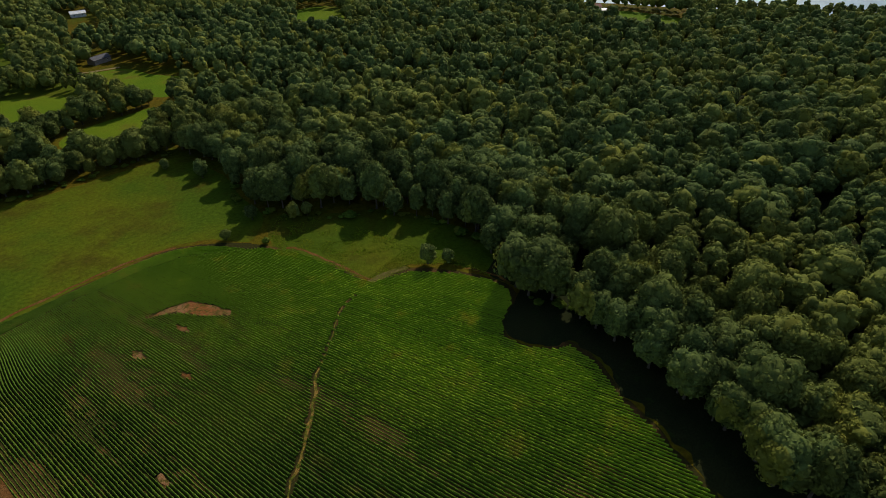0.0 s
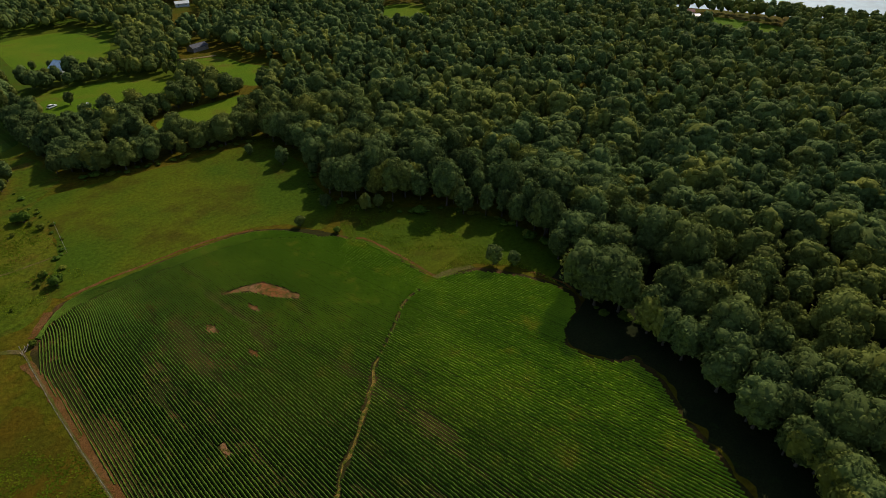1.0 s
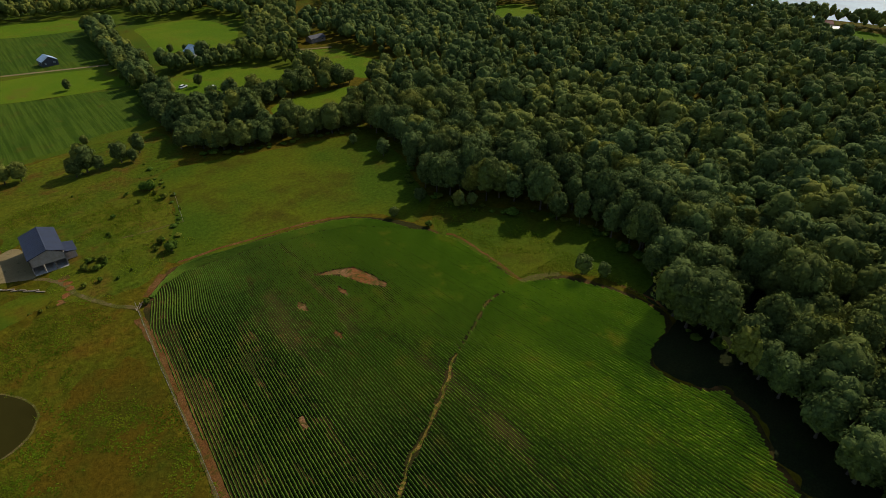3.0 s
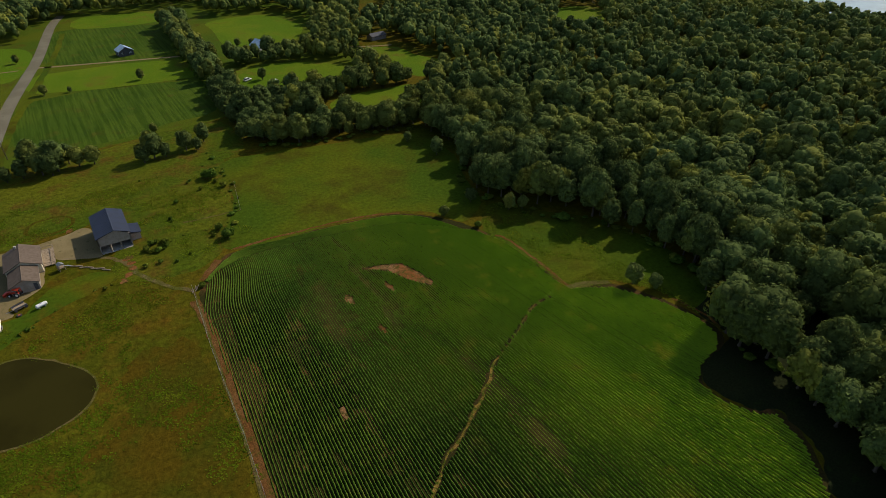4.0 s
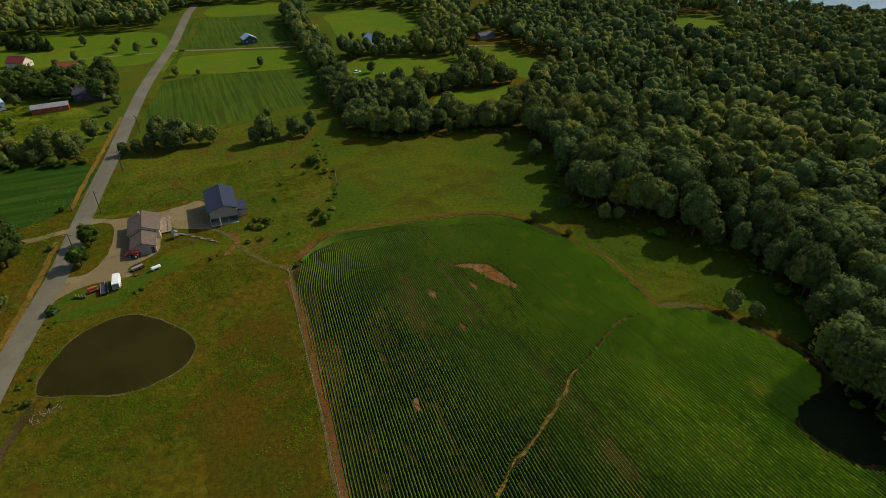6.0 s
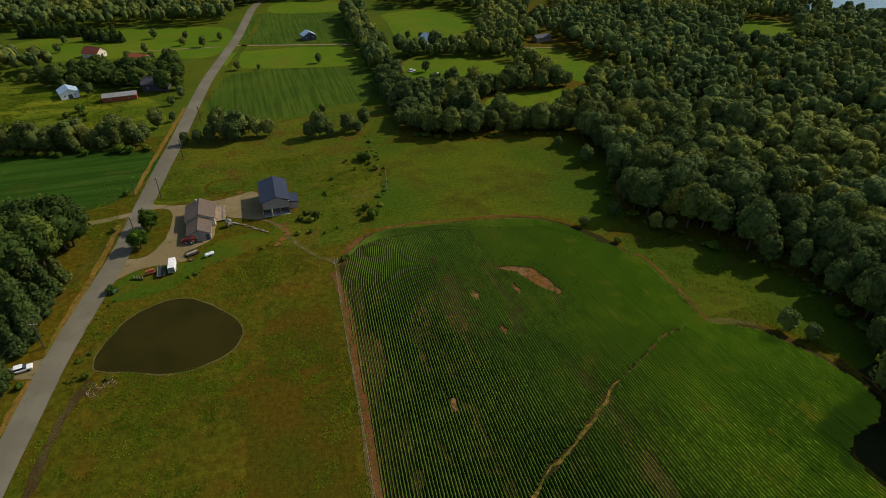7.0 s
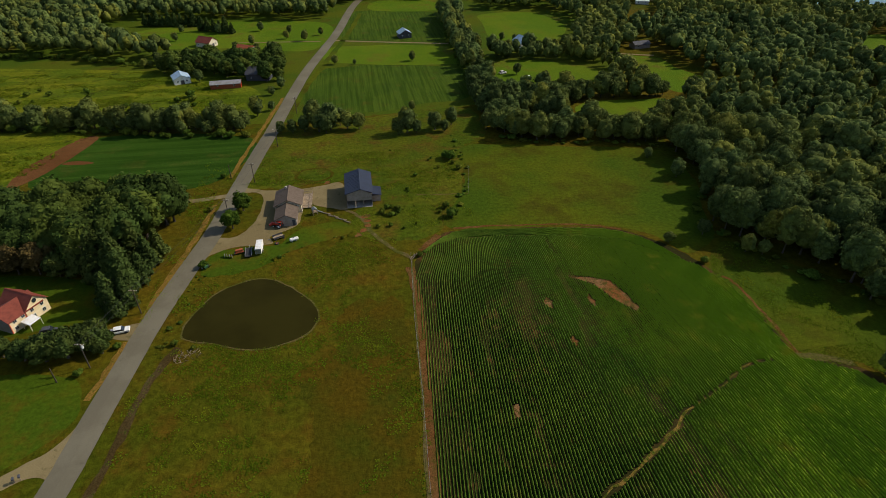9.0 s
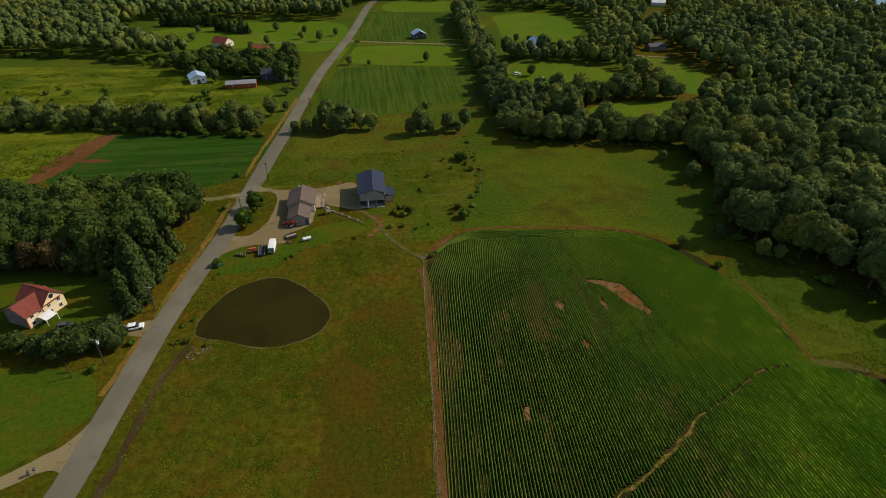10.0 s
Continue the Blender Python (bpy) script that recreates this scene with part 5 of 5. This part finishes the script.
for x in (-1.1, 1.1):
    bmesh.ops.create_uvsphere(bm, u_segments=16, v_segments=10, radius=0.5, matrix=Matrix.Translation((x, 0, 0.85)) @ Matrix.Diagonal((0.55, 1, 1, 1)))
part("vessel", bm, M["white"], tk)
for x in (-0.7, 0.7):
    part("foot", box(x - 0.12, x + 0.12, -0.35, 0.35, 0, 0.5), M["concrete"], tk)
part("valve_dome", tube((0, 0, 1.3), (0, 0, 1.5), 0.18, 0.14, 12), M["steel"], tk)
pl = thing("play_set", -16.0, 168.6, 20, "grey wooden play set on the lawn", "play set")
for x, y in ((-0.7, -0.7), (0.7, -0.7), (0.7, 0.7), (-0.7, 0.7)):
    part("post", box(x - 0.07, x + 0.07, y - 0.07, y + 0.07, 0, 2.0), M["wood"], pl)
part("platform", box(-0.8, 0.8, -0.8, 0.8, 1.0, 1.12), M["wood"], pl)
part("roof", prism([(-0.8, 2.0), (0.8, 2.0), (0, 2.5)], -0.8, 0.8), M["steel"], pl)
part("slide", prism([(0.7, 1.1), (2.6, 0.1), (2.6, 0.2), (0.7, 1.2)], -0.3, 0.3), M["steel"], pl)
for i in range(7):
    lg = thing("timber", -13.2 + i * 1.25, 168.8 - i * 1.15 + 0.4 * (i % 2), -38 + 7 * (i % 3), "long pale timber lying on the grass", "timber", "timbers in a row")
    part("beam", box(-1.2, 1.2, -0.16, 0.16, 0.0, 0.28, bevel=0.03), M["wood"], lg)
for i, (x, y) in enumerate([(0.5, 164.6), (0.9, 161.8), (0.7, 158.6), (-0.6, 155.6), (-2.4, 153.4), (-12.0, 190.6), (1.5, 190.2)]):
    loop = [(x - 1.0, y - 0.9), (x + 0.9, y - 0.7), (x + 0.8, y + 1.0), (x - 0.8, y + 0.9)]
    sheet("red_soil_heap", loop, 0.07 + 0.004 * i, M["red"], "bare red soil spread on the grass", "soil", rough=0.6, seed=60.0 + i)
hb = thing("hay_bale", -78.5, 193.6, 70, "round hay bale under a white cover", "hay bale", z=0.05)
part("roll", tube((-0.8, 0, 0.75), (0.8, 0, 0.75), 0.78, 0.78, 24), M["rust"], hb)
part("cover", prism([(-0.95, 1.0), (-0.5, 1.55), (0.5, 1.55), (0.95, 1.0), (0.9, 1.0), (0.5, 1.5), (-0.5, 1.5), (-0.9, 1.0)], -0.85, 0.85), M["white"], hb)
for k, (x, y) in enumerate([(-68.6, 77.0), (-67.7, 77.4)]):
    mb = thing("mailbox", x, y, 20, "dark mailbox on a short post by the drive", "mailbox", "mailboxes at the drive")
    part("post", box(-0.06, 0.06, -0.06, 0.06, 0, 1.0), M["wood"], mb)
    part("box", box(-0.22, 0.22, -0.35, 0.35, 1.0, 1.42, bevel=0.08), M["dark_roof"], mb)


def vehicle(name, x, y, turn, paint, label, category, tall):
    ob = thing(name, x, y, turn, label, category, "cars parked in the drive")
    part("body", box(-2.2, 2.2, -0.88, 0.88, 0.35, 0.95, bevel=0.14), M[paint], ob)
    part("cabin", prism([(-1.7, 0.93), (1.1, 0.93), (0.5, tall), (-1.4, tall)], -0.76, 0.76), M["glass"], ob)
    part("roof_panel", box(-1.35, 0.45, -0.74, 0.74, tall - 0.02, tall + 0.06, bevel=0.03), M[paint], ob)
    for wx in (-1.35, 1.35):
        for wy in (-0.82, 0.82):
            part("wheel", tube((wx, wy - 0.1, 0.34), (wx, wy + 0.1, 0.34), 0.34, 0.34, 16), M["black"], ob)
    for wy in (-0.6, 0.6):
        part("headlight", box(2.14, 2.22, wy - 0.15, wy + 0.15, 0.65, 0.8), M["white"], ob)
        part("tail_light", box(-2.22, -2.14, wy - 0.12, wy + 0.12, 0.65, 0.85), M["redpaint"], ob)


vehicle("car", -61.6, 117.8, 10, "white", "white car parked in the gravel drive", "car", 1.45)
vehicle("car", -71.3, 119.0, 4, "dark_roof", "black car parked in the gravel drive", "car", 1.45)
vehicle("pickup_truck", -78.6, 120.2, 8, "dark_roof", "dark pickup truck parked by the house", "truck", 1.75)
vehicle("car", 92.4, 295.2, 70, "white", "white vehicle parked in the paddock", "car", 1.6)
vehicle("car", 80.8, 305.5, 20, "white", "small white trailer in the paddock", "trailer", 1.6)


# ---- fences ----
def fence(points, gap, label):
    line = []
    for (ax, ay), (bx, by) in zip(points, points[1:]):
        n = max(1, int(math.hypot(bx - ax, by - ay) / gap))
        line += [(ax + (bx - ax) * i / n, ay + (by - ay) * i / n) for i in range(n)]
    line.append(points[-1])
    ob = thing("fence", line[0][0], line[0][1], 0, label, "fence")
    ox, oy = line[0]
    for i, (x, y) in enumerate(line):
        part("post", tube((x - ox, y - oy, 0), (x - ox, y - oy, 1.15), 0.07, 0.06, 6), M["wood"], ob)
    for z in (0.5, 1.0):
        bm = bmesh.new()
        for (ax, ay), (bx, by) in zip(line, line[1:]):
            add_tube(bm, (ax - ox, ay - oy, z), (bx - ox, by - oy, z), 0.02, 0.02, 4, caps=False)
        part("wire", bm, M["steel"], ob)


fence([(40, 194), (36.2, 174.5)], 3.0, "old wooden posts and wire beside the pasture")
fence([(12.4, 140), (10.2, 112), (8.9, 84), (6.6, 50)], 4.0, "old wooden posts and wire beside the crop")
gate = thing("brush_pile", 13.2, 139.0, 50, "pale dead branches piled at the field's corner", "brush")
for i in range(9):
    part("branch", tube((-2 + 0.4 * i, 0.3 * math.sin(i * 2.0), 0.1), (-1.2 + 0.45 * i, 0.7 * math.cos(i * 1.3), 0.5), 0.09, 0.04, 6), M["wood"], gate)


heap = thing("brush_pile", -43.6, 106.6, 30, "grey-brown dead brush heaped beside the pond", "brush")
brush_rng = random.Random(44)
for i in range(40):
    a, r = brush_rng.uniform(0, 6.283), 2.6 * brush_rng.random() ** 0.6
    x, y, w = math.cos(a) * r * 1.3, math.sin(a) * r, brush_rng.uniform(0, 6.283)
    part("branch", tube((x, y, 0.05), (x + math.cos(w) * 1.3, y + math.sin(w) * 1.3, brush_rng.uniform(0.15, 0.9)), 0.06, 0.02, 5), M["wood" if i % 3 else "bark"], heap)


# ---- tussocks and weeds ----
def tufts(name, spots, material, label, size):
    """Small leafy clumps: crossed bent blades, joined into one mesh."""
    rng = np.random.default_rng(3)
    n = len(spots)
    p = np.array(spots)
    vs = []
    for k in range(5):
        a = rng.uniform(0, 6.283, n)
        s = size * rng.uniform(0.5, 1.4, n)
        d = np.stack([np.cos(a), np.sin(a), np.zeros(n)], 1)
        e = np.stack([-np.sin(a), np.cos(a), np.zeros(n)], 1)
        base = np.stack([p[:, 0], p[:, 1], np.full(n, 0.02)], 1) + d * (0.5 * s)[:, None] * rng.uniform(-1, 1, n)[:, None]
        up = np.stack([np.zeros(n), np.zeros(n), s], 1)
        q = np.stack([base - e * 0.55 * s[:, None], base + e * 0.55 * s[:, None], base + d * 0.75 * s[:, None] + up * 0.32], 1)
        vs.append(q)
    v = np.concatenate(vs).reshape(-1, 3)
    f = np.arange(len(v)).reshape(-1, 3)
    tagged(new(name, mesh_from(name, v, f, M[material])), label, "weeds", kind="stuff")


rng = random.Random(12)
spots = []
while len(spots) < 20000:
    x, y = rng.uniform(-58, 118), rng.uniform(58, 215)
    if inside(x, y, NOOK) or inside(x, y, [(94, 85), (94, 83.6), (108, 79), (109, 81)]) or y > 152 and x < 36 or x < 9 and -0.05 * (y - 60) - 58 < x:
        if inside(x, y, POND) or inside(x, y, [(-50, 146), (-50, 192), (-4, 190), (-4, 150)]):
            continue
        if x > 93 and y < 86 or noise.noise((x * 0.045, y * 0.045, 8.0)) + 0.7 * noise.noise((x * 0.22, y * 0.22, 4.0)) > 0.16 + rng.uniform(-0.18, 0.30):
            spots.append((x, y))
tufts("weed_tufts", spots, "weed", "low green weeds scattered through the grass", 0.27)
spots = []
while len(spots) < 7000:
    x, y = rng.uniform(-200, -46), rng.uniform(205, 345)
    if inside(x, y, [(-200, 350), (-107, 340), (-52, 305), (-45, 258), (-92, 266), (-200, 280)]) or inside(x, y, [(-180, 255), (-111, 251), (-121, 214), (-131, 200), (-180, 205)]):
        if noise.noise((x * 0.05, y * 0.12, 2.0)) + 0.5 * noise.noise((x * 0.3, y * 0.3, 6.0)) > 0.1 + rng.uniform(-0.1, 0.2):
            spots.append((x, y))
tufts("meadow_tufts", spots, "weed", "tall yellow-green tussocks in the weedy meadow", 0.6)
